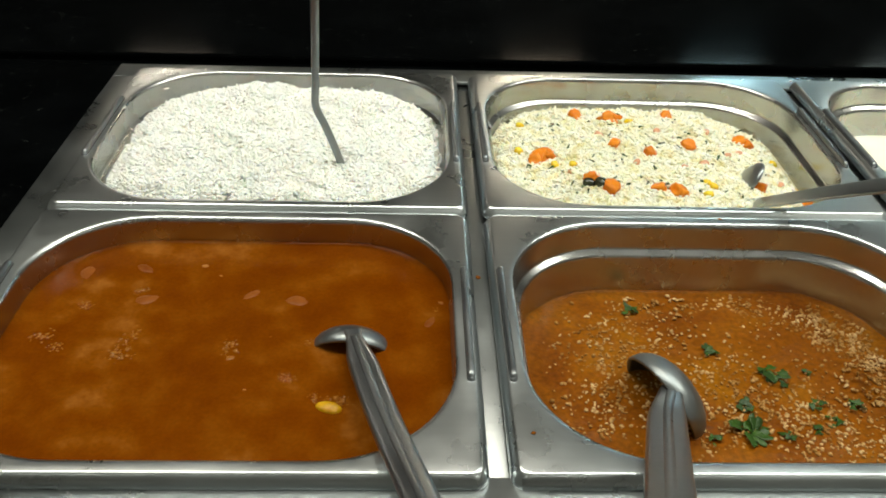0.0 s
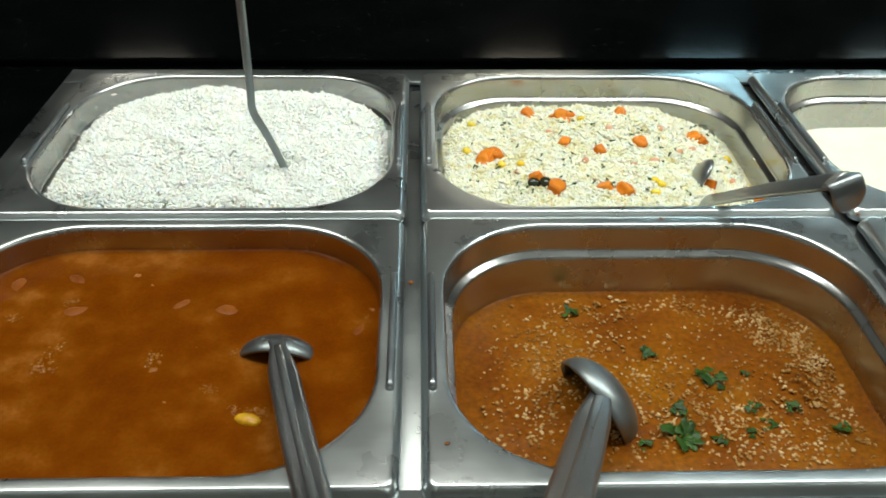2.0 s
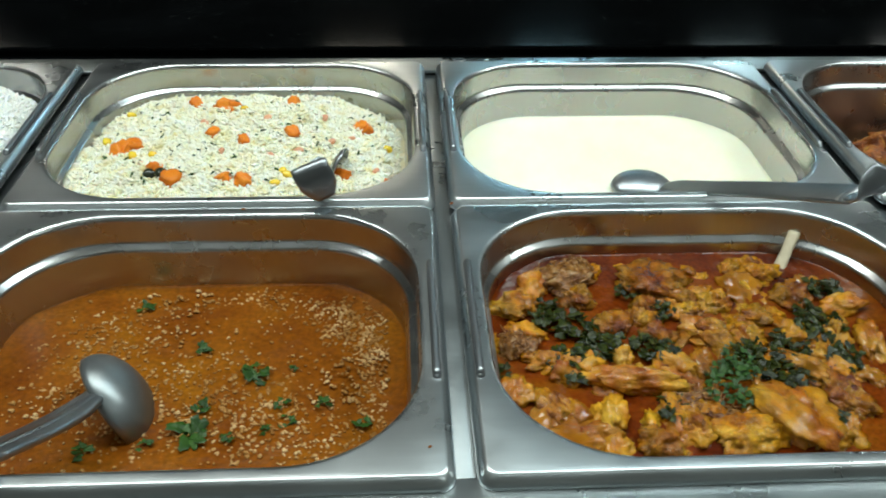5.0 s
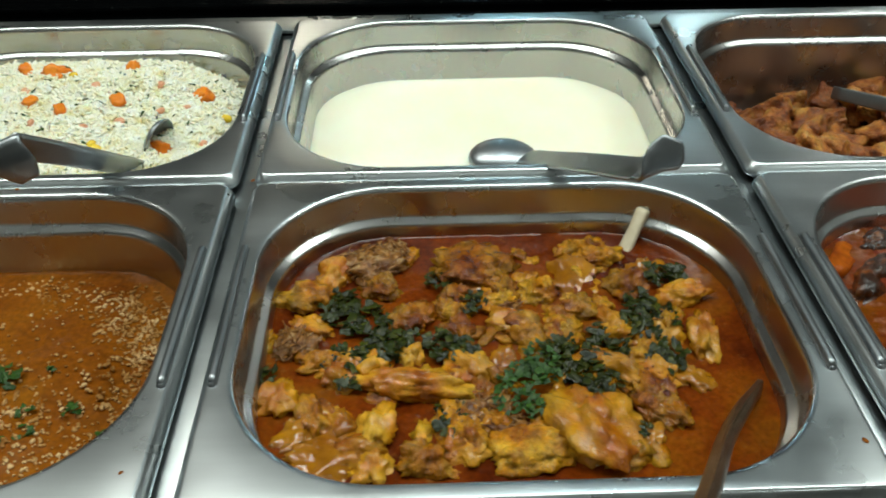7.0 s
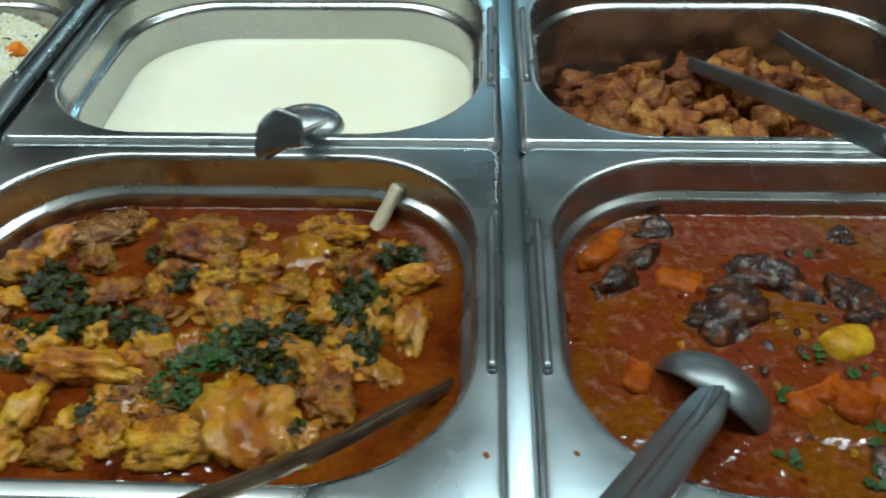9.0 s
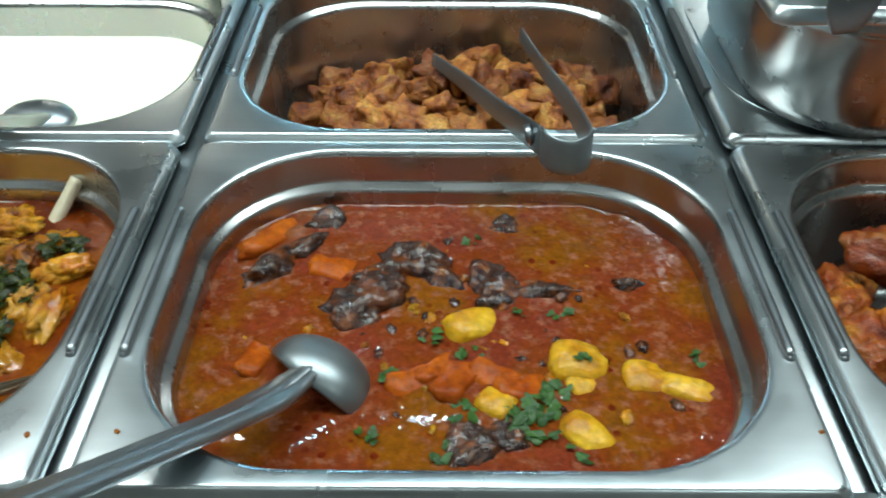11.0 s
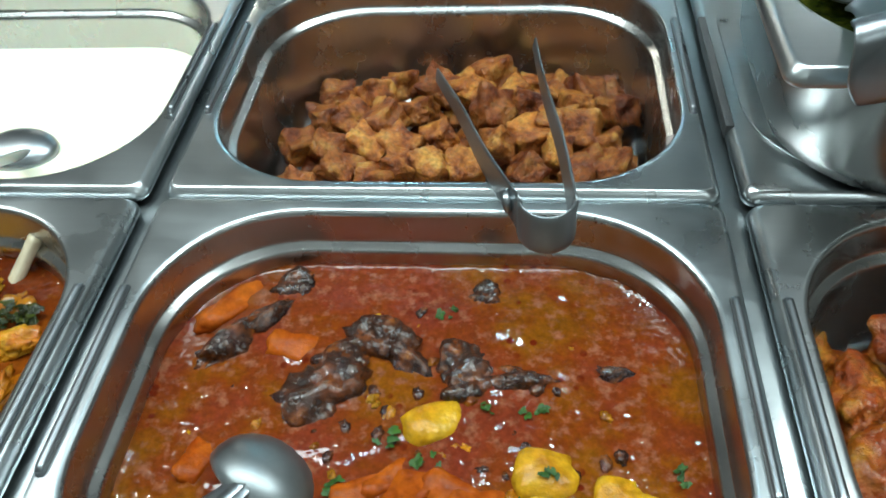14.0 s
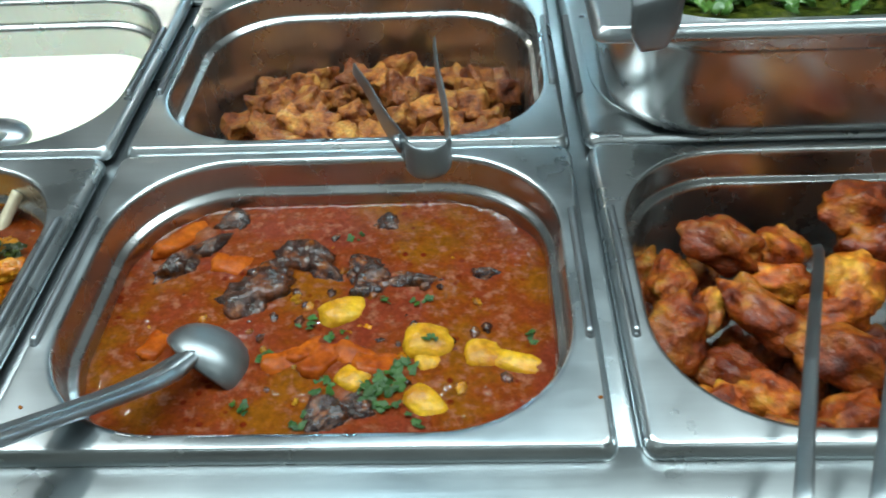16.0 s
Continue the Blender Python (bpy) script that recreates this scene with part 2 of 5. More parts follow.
POTATO = surface("stewed_potato", [(0.3, (0.44, 0.16, 0.004)), (0.48, (0.60, 0.29, 0.008)), (0.7, (0.72, 0.42, 0.020))], 60, 0.22, fine=0.6, fine_scale=200, bump_scale=190, bump_by=0.7, bump_depth=0.002, shine=0.3)
STEW_CARROT = surface("stewed_carrot", [(0.3, (0.28, 0.040, 0.004)), (0.7, (0.50, 0.115, 0.008))], 70, 0.25, fine=0.6, fine_scale=220, bump_scale=250, bump_by=0.7, random_tint=((0.7, 0.6, 0.5), (1, 1, 1)), shine=0.1)
PORK = surface("fried_pork", [(0.27, (0.10, 0.022, 0.008)), (0.40, (0.30, 0.085, 0.022)), (0.54, (0.50, 0.19, 0.040)), (0.66, (0.62, 0.33, 0.075)), (0.80, (0.78, 0.50, 0.17))], 62, 0.30, fine=0.45, fine_scale=330, bump_scale=300, bump_by=1.0, bump_depth=0.003, random_tint=((0.55, 0.38, 0.32), (1.2, 1.15, 1)), shine=0.35)
ROAST = surface("roast_chicken_skin", [(0.26, (0.030, 0.007, 0.003)), (0.37, (0.20, 0.030, 0.005)), (0.48, (0.42, 0.080, 0.008)), (0.58, (0.56, 0.170, 0.014)), (0.70, (0.72, 0.36, 0.040))], 44, 0.28, fine=0.5, fine_scale=190, bump_scale=170, bump_by=1.0, bump_depth=0.004, shine=0.35, coat=0.12, random_tint=((0.45, 0.34, 0.30), (1.25, 1.25, 1.15)))


def oily_liquid(name, broad, speck, oil, speck_cut, rough, relief, shine):
    """A stew's surface: broad drifts of colour, fine foam specks, clear oil patches and a rippled gloss."""
    m, nt, b = nodes_of(name)
    colour = ramp(nt, texture(nt, "noise", 17.0, (1, 1, 1), 5.0, 0.6), broad)
    mask = ramp(nt, texture(nt, "noise", 120.0, (1, 1, 1), 4.0, 0.65), [(speck_cut, (0, 0, 0)), (speck_cut + 0.16, (1, 1, 1))])
    colour = mix(nt, mask, colour, speck)
    drop = ramp(nt, texture(nt, "voronoi", 95.0), [(0.16, (1, 1, 1)), (0.24, (0, 0, 0))])
    patch = ramp(nt, texture(nt, "noise", 24.0, (1, 1, 1), 3.0), [(0.50, (0, 0, 0)), (0.60, (1, 1, 1))])
    colour = mix(nt, mix(nt, 1.0, drop, patch, "MULTIPLY"), colour, oil)
    grain = ramp(nt, texture(nt, "noise", 300.0, (1, 1, 1), 3.0), [(0.3, (0.62, 0.62, 0.62)), (0.7, (1, 1, 1))])
    nt.links.new(mix(nt, 1.0, colour, grain, "MULTIPLY"), b.inputs["Base Color"])
    b.inputs["Roughness"].default_value, b.inputs["Specular IOR Level"].default_value = rough, shine
    n1 = bump(nt, b, texture(nt, "noise", 75.0, (1, 1, 1), 2.0), relief, 0.0016)
    bump(nt, b, texture(nt, "noise", 38.0, (1, 1, 1), 3.0), relief * 0.8, 0.003, after=n1)
    return m


BROTH = oily_liquid("oily_broth", [(0.30, (0.045, 0.006, 0.0015)), (0.42, (0.120, 0.018, 0.002)), (0.52, (0.20, 0.036, 0.003)), (0.63, (0.25, 0.066, 0.004)), (0.76, (0.17, 0.060, 0.005))], (0.24, 0.085, 0.018), (0.26, 0.080, 0.004), 0.60, 0.045, 0.75, 0.35)
STEW = oily_liquid("red_stew", [(0.28, (0.140, 0.046, 0.003)), (0.40, (0.215, 0.066, 0.004)), (0.50, (0.185, 0.036, 0.005)), (0.60, (0.190, 0.032, 0.012)), (0.74, (0.160, 0.024, 0.011))], (0.27, 0.095, 0.048), (0.13, 0.014, 0.003), 0.52, 0.045, 1.0, 0.40)


# ---------------------------------------------------------------- mesh helpers
def part(name, bm, material, parent=None, label="", smooth=True):
    """Links a bmesh as one mesh object, under parent if given."""
    bmesh.ops.recalc_face_normals(bm, faces=bm.faces)
    me = bpy.data.meshes.new(name)
    bm.to_mesh(me)
    bm.free()
    me.materials.append(material)
    me.polygons.foreach_set("use_smooth", [smooth] * len(me.polygons))
    ob = new(name, me)
    if parent is not None:
        ob.parent = parent
    if label:
        ob["label"] = label
    return ob


def empty(name, m=None):
    ob = new(name)
    ob.empty_display_size = 0.03
    if m is not None:
        ob.matrix_basis = m
    return ob


def box(bm, x0, x1, y0, y1, z0, z1, bevel=0.0):
    made = bmesh.ops.create_cube(bm, size=1, matrix=Matrix.LocRotScale(((x0 + x1) / 2, (y0 + y1) / 2, (z0 + z1) / 2), None, (x1 - x0, y1 - y0, z1 - z0)))
    if bevel:
        edges = list({e for v in made["verts"] for e in v.link_edges})
        bmesh.ops.bevel(bm, geom=edges, offset=bevel, segments=2, affect="EDGES", profile=0.6)


def rounded(hx, hy, r, n=14):
    """Points of a rounded rectangle about the origin."""
    pts = []
    for cx, cy, a0 in ((hx - r, hy - r, 0), (-hx + r, hy - r, 90), (-hx + r, -hy + r, 180), (hx - r, -hy + r, 270)):
        for i in range(n + 1):
            a = radians(a0 + 90 * i / n)
            pts.append((cx + r * math.cos(a), cy + r * math.sin(a)))
    return pts


def loft(bm, rings, cap_first=False, cap_last=False):
    """Skins a list of closed rings of 3D points."""
    rows = [[bm.verts.new(p) for p in ring] for ring in rings]
    for a, b in zip(rows, rows[1:]):
        for i in range(len(a)):
            j = (i + 1) % len(a)
            bm.faces.new((a[i], a[j], b[j], b[i]))
    if cap_first:
        bm.faces.new(rows[0])
    if cap_last:
        bm.faces.new(rows[-1])
    return rows


def sweep(bm, path, half_w, half_t, side, sides=10, taper=None):
    """An oval bar along a path of points; side: the way of its width."""
    path = [Vector(p) for p in path]
    rings = []
    for i, p in enumerate(path):
        d = (path[min(i + 1, len(path) - 1)] - path[max(i - 1, 0)]).normalized()
        s = Vector(side)
        s = (s - d * s.dot(d)).normalized()
        u = d.cross(s)
        k = taper[i] if taper else 1.0
        ring = []
        for j in range(sides):
            a = 2 * math.pi * j / sides
            ca, sa = math.cos(a), math.sin(a)
            ca = math.copysign(abs(ca) ** 0.6, ca)
            sa = math.copysign(abs(sa) ** 0.6, sa)
            ring.append(p + s * (half_w * k * ca) + u * (half_t * sa))
        rings.append(ring)
    loft(bm, rings, True, True)


def curve_points(points, n=8):
    """A smooth line through a few points."""
    pts = [Vector(p) for p in points]
    pts = [pts[0] * 2 - pts[1]] + pts + [pts[-1] * 2 - pts[-2]]
    out = []
    for i in range(1, len(pts) - 2):
        a, b, c, d = pts[i - 1:i + 3]
        for k in range(n):
            t = k / n
            out.append(0.5 * ((2 * b) + (c - a) * t + (2 * a - 5 * b + 4 * c - d) * t * t + (3 * b - a - 3 * c + d) * t ** 3))
    out.append(pts[-2])
    return out


def lump_mesh(name, seed, size, material, rough=0.3, freq=1.6, level=3, square=0.0):
    """A lumpy bite of food about its own centre; square: from ball (0) to block (1)."""
    bm = bmesh.new()
    bmesh.ops.create_icosphere(bm, subdivisions=level, radius=1)
    off = Vector((seed * 3.1, seed * 1.7, seed * 0.9))
    for v in bm.verts:
        p = v.co.copy()
        if square:
            big = max(abs(p.x), abs(p.y), abs(p.z))
            p = p.lerp(p / big * 0.85, square)
        k = 1 + rough * noise.noise(p * freq + off) + 0.20 * rough * noise.fractal(p * freq * 3.1 + off, 0.9, 2.0, 3)
        v.co = Vector((p.x * size[0] * k, p.y * size[1] * k, p.z * size[2] * k))
    me = bpy.data.meshes.new(name)
    bm.to_mesh(me)
    bm.free()
    me.materials.append(material)
    me.polygons.foreach_set("use_smooth", [True] * len(me.polygons))
    return me


def thing(name, me, m, label, category, group=""):
    ob = new(name, me)
    ob.matrix_basis = m
    return tagged(ob, label, category, group)


# ---------------------------------------------------------------- plan
PITCH = 0.3387            # column to column
RIM = 0.900               # top of the pans
FRONT_Y, BACK_Y = 0.128, 0.396
FRONT_HALF, BACK_HALF = (0.1475, 0.1170), (0.1495, 0.1225)   # openings


def column(k):
    return (k - 0.5) * PITCH


# ---------------------------------------------------------------- room
def slab(name, x0, x1, y0, y1, z0, z1, material, label, category):
    bm = bmesh.new()
    box(bm, x0, x1, y0, y1, z0, z1)
    return tagged(part(name, bm, material, smooth=False), label, category, kind="structure")


slab("floor", -3.2, 4.2, -4.2, 3.2, -0.1, 0.0, FLOOR, "beige tiled restaurant floor", "floor")
slab("ceiling", -3.2, 4.2, -4.2, 3.2, 2.70, 2.80, CEILING, "off-white painted ceiling", "ceiling")
slab("wall_south", -3.2, 4.2, -4.3, -4.2, 0, 2.7, PLASTER, "plain painted wall", "wall")
slab("wall_north", -3.2, 4.2, 3.2, 3.3, 0, 2.7, DARK_PAINT, "dark charcoal painted wall", "wall")
slab("wall_west", -3.3, -3.2, -4.3, 3.3, 0, 2.7, PLASTER, "plain painted wall", "wall")
slab("wall_east", 4.2, 4.3, -4.3, 3.3, 0, 2.7, PLASTER, "plain painted wall", "wall")

# black granite counter with a cut-out for the bain-marie, and its upright back
WELL = (-0.352, 1.72, -0.055, 0.548)
for x0, x1, y0, y1 in ((-2.2, WELL[0], -0.30, 0.5715), (WELL[1], 3.0, -0.30, 0.5715), (WELL[0], WELL[1], -0.30, WELL[2]), (WELL[0], WELL[1], WELL[3], 0.5715)):
    bm = bmesh.new()
    box(bm, x0, x1, y0, y1, 0.848, 0.888, 0.002)
    tagged(part("countertop", bm, GRANITE, smooth=False), "polished black granite slab round the bain-marie", "countertop", kind="structure")
bm = bmesh.new()
box(bm, -2.2, 3.0, 0.573, 1.05, 0.80, 0.896, 0.003)
tagged(part("back_ledge", bm, GRANITE, smooth=False), "polished black granite ledge behind the bain-marie", "ledge", kind="structure")
bm = bmesh.new()
box(bm, -2.15, 2.95, -0.22, -0.19, 0.0, 0.846)
box(bm, -2.15, 2.95, 0.56, 0.572, 0.0, 0.799)
box(bm, -2.15, -2.12, -0.189, 0.559, 0.0, 0.846)
box(bm, 2.92, 2.95, -0.189, 0.559, 0.0, 0.846)
tagged(part("counter_base", bm, GRANITE, smooth=False), "black stone base of the serving counter", "counter", kind="structure")

# lamps over the counter, and housings for the panels added in the ceiling
def hung_lamp(name, x, y, z, tilt, half, label, group):
    lamp = tagged(empty(name, pose(x, y, z)), label, "lamp", group)
    bm = bmesh.new()
    box(bm, -half, half, -0.05, 0.05, 0.008, 0.045, 0.006)
    bm.transform(pose(0, 0, 0, -tilt))
    part("housing", bm, LAMP_BODY, lamp)
    for sx in (-0.7 * half, 0.7 * half):
        bm = bmesh.new()
        drop = 2.699 - z - (0.02 if tilt else 0.046)
        bmesh.ops.create_cone(bm, cap_ends=True, segments=10, radius1=0.004, radius2=0.004, depth=drop, matrix=pose(sx, 0.028 if tilt else 0, 2.699 - z - drop / 2))
        part("rod", bm, LAMP_BODY, lamp)


for lx, _, _ in LAMPS:
    hung_lamp("counter_lamp", lx, LAMP_Y, LAMP_Z, 0, 0.19, "slim white lamp hung over the serving counter", "lamps over the counter")
for lx, _, _ in LOW_LAMPS:
    hung_lamp("low_lamp", lx, LOW_Y, LOW_Z, LOW_TILT, 0.13, "small white lamp hung low behind the counter", "low lamps behind the counter")
# housings of the added panels, out of view
for px_, py_, _ in ADDED_PANELS:
    lamp = tagged(empty("ceiling_light", pose(px_, py_, 2.68)), "unseen white ceiling panel added to light the counter", "ceiling light", "ceiling lights")
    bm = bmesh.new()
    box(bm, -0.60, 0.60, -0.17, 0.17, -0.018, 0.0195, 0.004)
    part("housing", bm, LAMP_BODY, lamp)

# ---------------------------------------------------------------- bain-marie
bain = tagged(empty("bain_marie", pose(0, 0, 0)), "brushed stainless steel bain-marie let into the counter", "bain-marie")
FZ = 0.8905
bm = bmesh.new()
box(bm, -0.358, 1.73, -0.062, 0.006, FZ - 0.0025, FZ + 0.001, 0.0008)
part("front_flange", bm, STEEL_FRAME, bain)
bm = bmesh.new()
box(bm, -0.358, 1.73, 0.524, 0.555, FZ - 0.0025, FZ + 0.001, 0.0008)
part("back_flange", bm, STEEL_FRAME, bain)
bm = bmesh.new()
box(bm, -0.358, -0.326, 0.0065, 0.5235, FZ - 0.0025, FZ + 0.001, 0.0008)
part("side_flange", bm, STEEL_FRAME, bain)
bm = bmesh.new()
box(bm, 1.69, 1.73, 0.0065, 0.5235, FZ - 0.0025, FZ + 0.001, 0.0008)
part("side_flange", bm, STEEL_FRAME, bain)
for k in range(5):
    bm = bmesh.new()
    box(bm, k * PITCH - 0.013, k * PITCH + 0.013, 0.0065, 0.5235, FZ - 0.014, FZ - 0.0040, 0.001)
    part("divider", bm, STEEL_FRAME, bain)
bm = bmesh.new()
box(bm, -0.345, 1.71, 0.250, 0.266, FZ - 0.03, FZ - 0.011, 0.001)
part("cross_bar", bm, STEEL_FRAME, bain)
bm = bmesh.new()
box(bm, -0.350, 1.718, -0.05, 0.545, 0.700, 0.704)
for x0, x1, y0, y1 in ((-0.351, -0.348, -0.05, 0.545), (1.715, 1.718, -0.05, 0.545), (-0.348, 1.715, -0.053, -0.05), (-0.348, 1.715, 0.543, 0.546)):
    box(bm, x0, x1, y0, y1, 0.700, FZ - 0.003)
# the well's shade is put into the tank's dark colour
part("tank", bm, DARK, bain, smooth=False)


# ---------------------------------------------------------------- pans
def pan_profile(half, outer, depth):
    """Rings of the inside: half x, half y, corner radius, height under the rim."""
    hx, hy = half
    ox, oy = outer
    return [
        (ox, oy, 0.009, -0.0085), (ox - 0.0003, oy - 0.0003, 0.009, -0.0062), (ox - 0.0012, oy - 0.0012, 0.0085, -0.0040), (ox - 0.0034, oy - 0.0034, 0.0075, -0.0010), (ox - 0.0046, oy - 0.0046, 0.007, -0.0001), (ox - 0.0054, oy - 0.0054, 0.0065, 0.0),
        (hx + 0.0038, hy + 0.0038, 0.0805, 0.0), (hx + 0.0030, hy + 0.0030, 0.0800, -0.0001), (hx + 0.0012, hy + 0.0012, 0.0785, -0.0006), (hx, hy, 0.0775, -0.0028), (hx - 0.0001, hy - 0.0001, 0.0774, -0.0046),
        (hx - 0.0007, hy - 0.0007, 0.0771, -0.0206), (hx - 0.0008, hy - 0.0008, 0.0770, -0.0226), (hx - 0.0014, hy - 0.0014, 0.0765, -0.0236), (hx - 0.0050, hy - 0.0050, 0.0740, -0.0248), (hx - 0.0060, hy - 0.0060, 0.0735, -0.0266), (hx - 0.0062, hy - 0.0062, 0.0734, -0.0290),
        (hx - 0.0095, hy - 0.0095, 0.0705, -depth + 0.016), (hx - 0.0130, hy - 0.0130, 0.0680, -depth + 0.006), (hx - 0.0200, hy - 0.0200, 0.0630, -depth + 0.0006), (hx - 0.0240, hy - 0.0240, 0.0600, -depth), (hx - 0.0280, hy - 0.0280, 0.0570, -depth),
    ]


def pan_body(half, outer, depth):
    bm = bmesh.new()
    prof = pan_profile(half, outer, depth)
    inner = [[(x, y, z) for x, y in rounded(hx, hy, r)] for hx, hy, r, z in prof]
    wall = 0.0009
    under = [[(x, y, z - wall) for x, y in rounded(hx - wall, hy - wall, max(r - wall, 0.004))] for hx, hy, r, z in prof[:6]]
    under += [[(x, y, z - (wall if i < 2 or i > 6 else 0)) for x, y in rounded(hx + wall, hy + wall, r + wall)] for i, (hx, hy, r, z) in enumerate(prof[6:])]
    rows = loft(bm, inner, False, True)
    rows2 = loft(bm, under, False, True)
    for i in range(len(rows[0])):
        j = (i + 1) % len(rows[0])
        bm.faces.new((rows[0][i], rows[0][j], rows2[0][j], rows2[0][i]))
    return bm


def handle(bm, x, length):
    """A folded-down wire grip lying on the dark sheet drawn for its slot."""
    sweep(bm, curve_points([(x, -length / 2, -0.004), (x, -length / 2 + 0.002, 0.0012), (x, -length / 2 + 0.008, 0.0022), (x, 0, 0.0022), (x, length / 2 - 0.008, 0.0022), (x, length / 2 - 0.002, 0.0012), (x, length / 2, -0.004)], 5), 0.0022, 0.0022, (1, 0, 0), 8)


def make_pan(half, outer, depth, label, grips=(-1, 1)):
    pan = tagged(empty("food_pan"), label, "food pan", "food pans in the bain-marie")
    body = part("body", pan_body(half, outer, depth), STEEL_PAN, pan)
    body.data.materials.append(STEEL_WALL)
    for face in body.data.polygons:
        if face.center.z < -0.0016 and abs(face.center.x) < half[0] + 0.002 and abs(face.center.y) < half[1] + 0.002:
            face.material_index = 1
    for s in grips:
        bm = bmesh.new()
        handle(bm, s * 0.1567, 0.112)
        grip = part("grip", bm, STEEL_TOOL, pan, "folded wire grip")
        # thin dark sheet on the rim, standing in for shade in the grip's recess
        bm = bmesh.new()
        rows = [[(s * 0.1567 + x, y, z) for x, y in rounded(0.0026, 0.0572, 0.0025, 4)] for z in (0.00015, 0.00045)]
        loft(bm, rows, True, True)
        part("slot", bm, DARK, pan, "dark sheet under the grip, for the shade of its recess")
    return pan


front_pan = make_pan(FRONT_HALF, (0.1638, 0.1312), 0.100, "stainless steel pan with rounded corners and wire grips")
back_pan = make_pan(BACK_HALF, (0.1638, 0.1345), 0.100, "stainless steel pan with rounded corners and wire grips")
front_pan.matrix_basis = pose(column(0), FRONT_Y, RIM)
back_pan.matrix_basis = pose(column(0), BACK_Y, RIM)
for k in range(1, 5):
    copy_thing(front_pan, pose(column(k), FRONT_Y, RIM))
for k in range(1, 4):
    copy_thing(back_pan, pose(column(k), BACK_Y, RIM))
plain_pan = make_pan(BACK_HALF, (0.1638, 0.1345), 0.100, "covered stainless steel pan carrying a second pan", (1,))
plain_pan.matrix_basis = pose(column(4), BACK_Y, RIM)
# dark box over the uncut lip, drawing the shade of a cut-out
bm = bmesh.new()
box(bm, -0.1645, -0.1592, -0.070, 0.060, -0.0090, 0.0004, 0.0004)
part("notch", bm, DARK, plain_pan, "dark box over the pan's lip, for the shade of a cut-out")
bm = bmesh.new()
loft(bm, [[(x, y, z) for x, y in rounded(BACK_HALF[0] + 0.003, BACK_HALF[1] + 0.003, 0.080)] for z in (0.0003, 0.0013)], True, True)
part("cover", bm, STEEL_PAN, plain_pan, "flat steel cover plate", smooth=False)
raised_pan = make_pan(BACK_HALF, (0.1638, 0.1345), 0.100, "stainless steel pan of greens standing on a covered pan", ())
raised_pan.matrix_basis = pose(column(4) - 0.005, BACK_Y - 0.033, RIM + 0.1024)


# ---------------------------------------------------------------- liquids
def inside(half, z):
    """Half sizes and corner radius of a pan's inside at a height."""
    d = RIM - z
    cut = 0.0008 if d < 0.0230 else 0.0060 + 0.0035 * max(0.0, (d - 0.0266) / 0.057)
    return half[0] - cut + 0.0004, half[1] - cut + 0.0004, 0.0778 - cut * 1.05


def liquid(name, k, y, half, z, material, label, category, wave=0.0012, freq=18.0, seed=0, height=None):
    """A filled pan: a smooth or heaped top with a body below it."""
    hx, hy, r = inside(half, z)
    bm = bmesh.new()
    rings = []
    fractions = [1.0, 0.996, 0.991, 0.984, 0.975] + [(i / 26) ** 0.9 for i in range(25, 0, -1)]
    for f in fractions:
        ring = []
        for x, yy in rounded(hx * f, hy * f, max(r * f, 0.002), 18):
            p = Vector((x, yy, 0))
            lift = wave * noise.fractal(p * freq + Vector((seed, seed * 2, 0)), 0.9, 2.0, 3)
            edge = 0.0020 * math.exp(-(1 - f) * hy / 0.0016)
            ring.append((x, yy, (height(x, yy) if height else 0) + lift + edge))
        rings.append(ring)
    hx2, hy2, r2 = inside(half, z - 0.02)
    rings.insert(0, [(x, yy, -0.02) for x, yy in rounded(hx2 - 0.001, hy2 - 0.001, r2, 18)])
    loft(bm, rings, True, True)
    ob = part(name, bm, material)
    ob.matrix_basis = pose(column(k), y, z)
    return tagged(ob, label, category, kind="")


Z_BEAN, Z_SAUCE, Z_CREAM, Z_BROTH, Z_STEW = 0.8785, 0.8415, 0.8435, 0.8635, 0.8625
liquid("bean_stew", 0, FRONT_Y, FRONT_HALF, Z_BEAN, BEAN_SAUCE, "thin orange-brown bean stew filling the pan", "stew", 0.0006)
liquid("brown_sauce", 1, FRONT_Y, FRONT_HALF, Z_SAUCE, SAUCE, "thick orange-brown sauce with nut crumbs in the pan", "sauce", 0.0020, 26, 3)
liquid("white_cream", 2, BACK_Y, BACK_HALF, Z_CREAM, CREAM, "smooth pale yellow cream in a half-full pan", "cream", 0.0010, 10, 5)
liquid("chicken_broth", 2, FRONT_Y, FRONT_HALF, Z_BROTH, BROTH, "oily red-brown broth of the chicken stew", "broth", 0.0016, 22, 7)
liquid("red_stew", 3, FRONT_Y, FRONT_HALF, Z_STEW, STEW, "oily brick-red beef stew filling the pan", "stew", 0.0020, 34, 9)


# ---------------------------------------------------------------- rice
def pan_spots(k, y, half, z, n, rng, shrink=0.002):
    """Evenly scattered spots inside a pan, about its centre."""
    hx, hy, r = inside(half, z)
    hx, hy = hx - shrink, hy - shrink
    x = rng.uniform(-hx, hx, n * 2)
    yy = rng.uniform(-hy, hy, n * 2)
    cx = np.maximum(np.abs(x) - (hx - r), 0)
    cy = np.maximum(np.abs(yy) - (hy - r), 0)
    keep = cx * cx + cy * cy < r * r
    return x[keep][:n], yy[keep][:n]


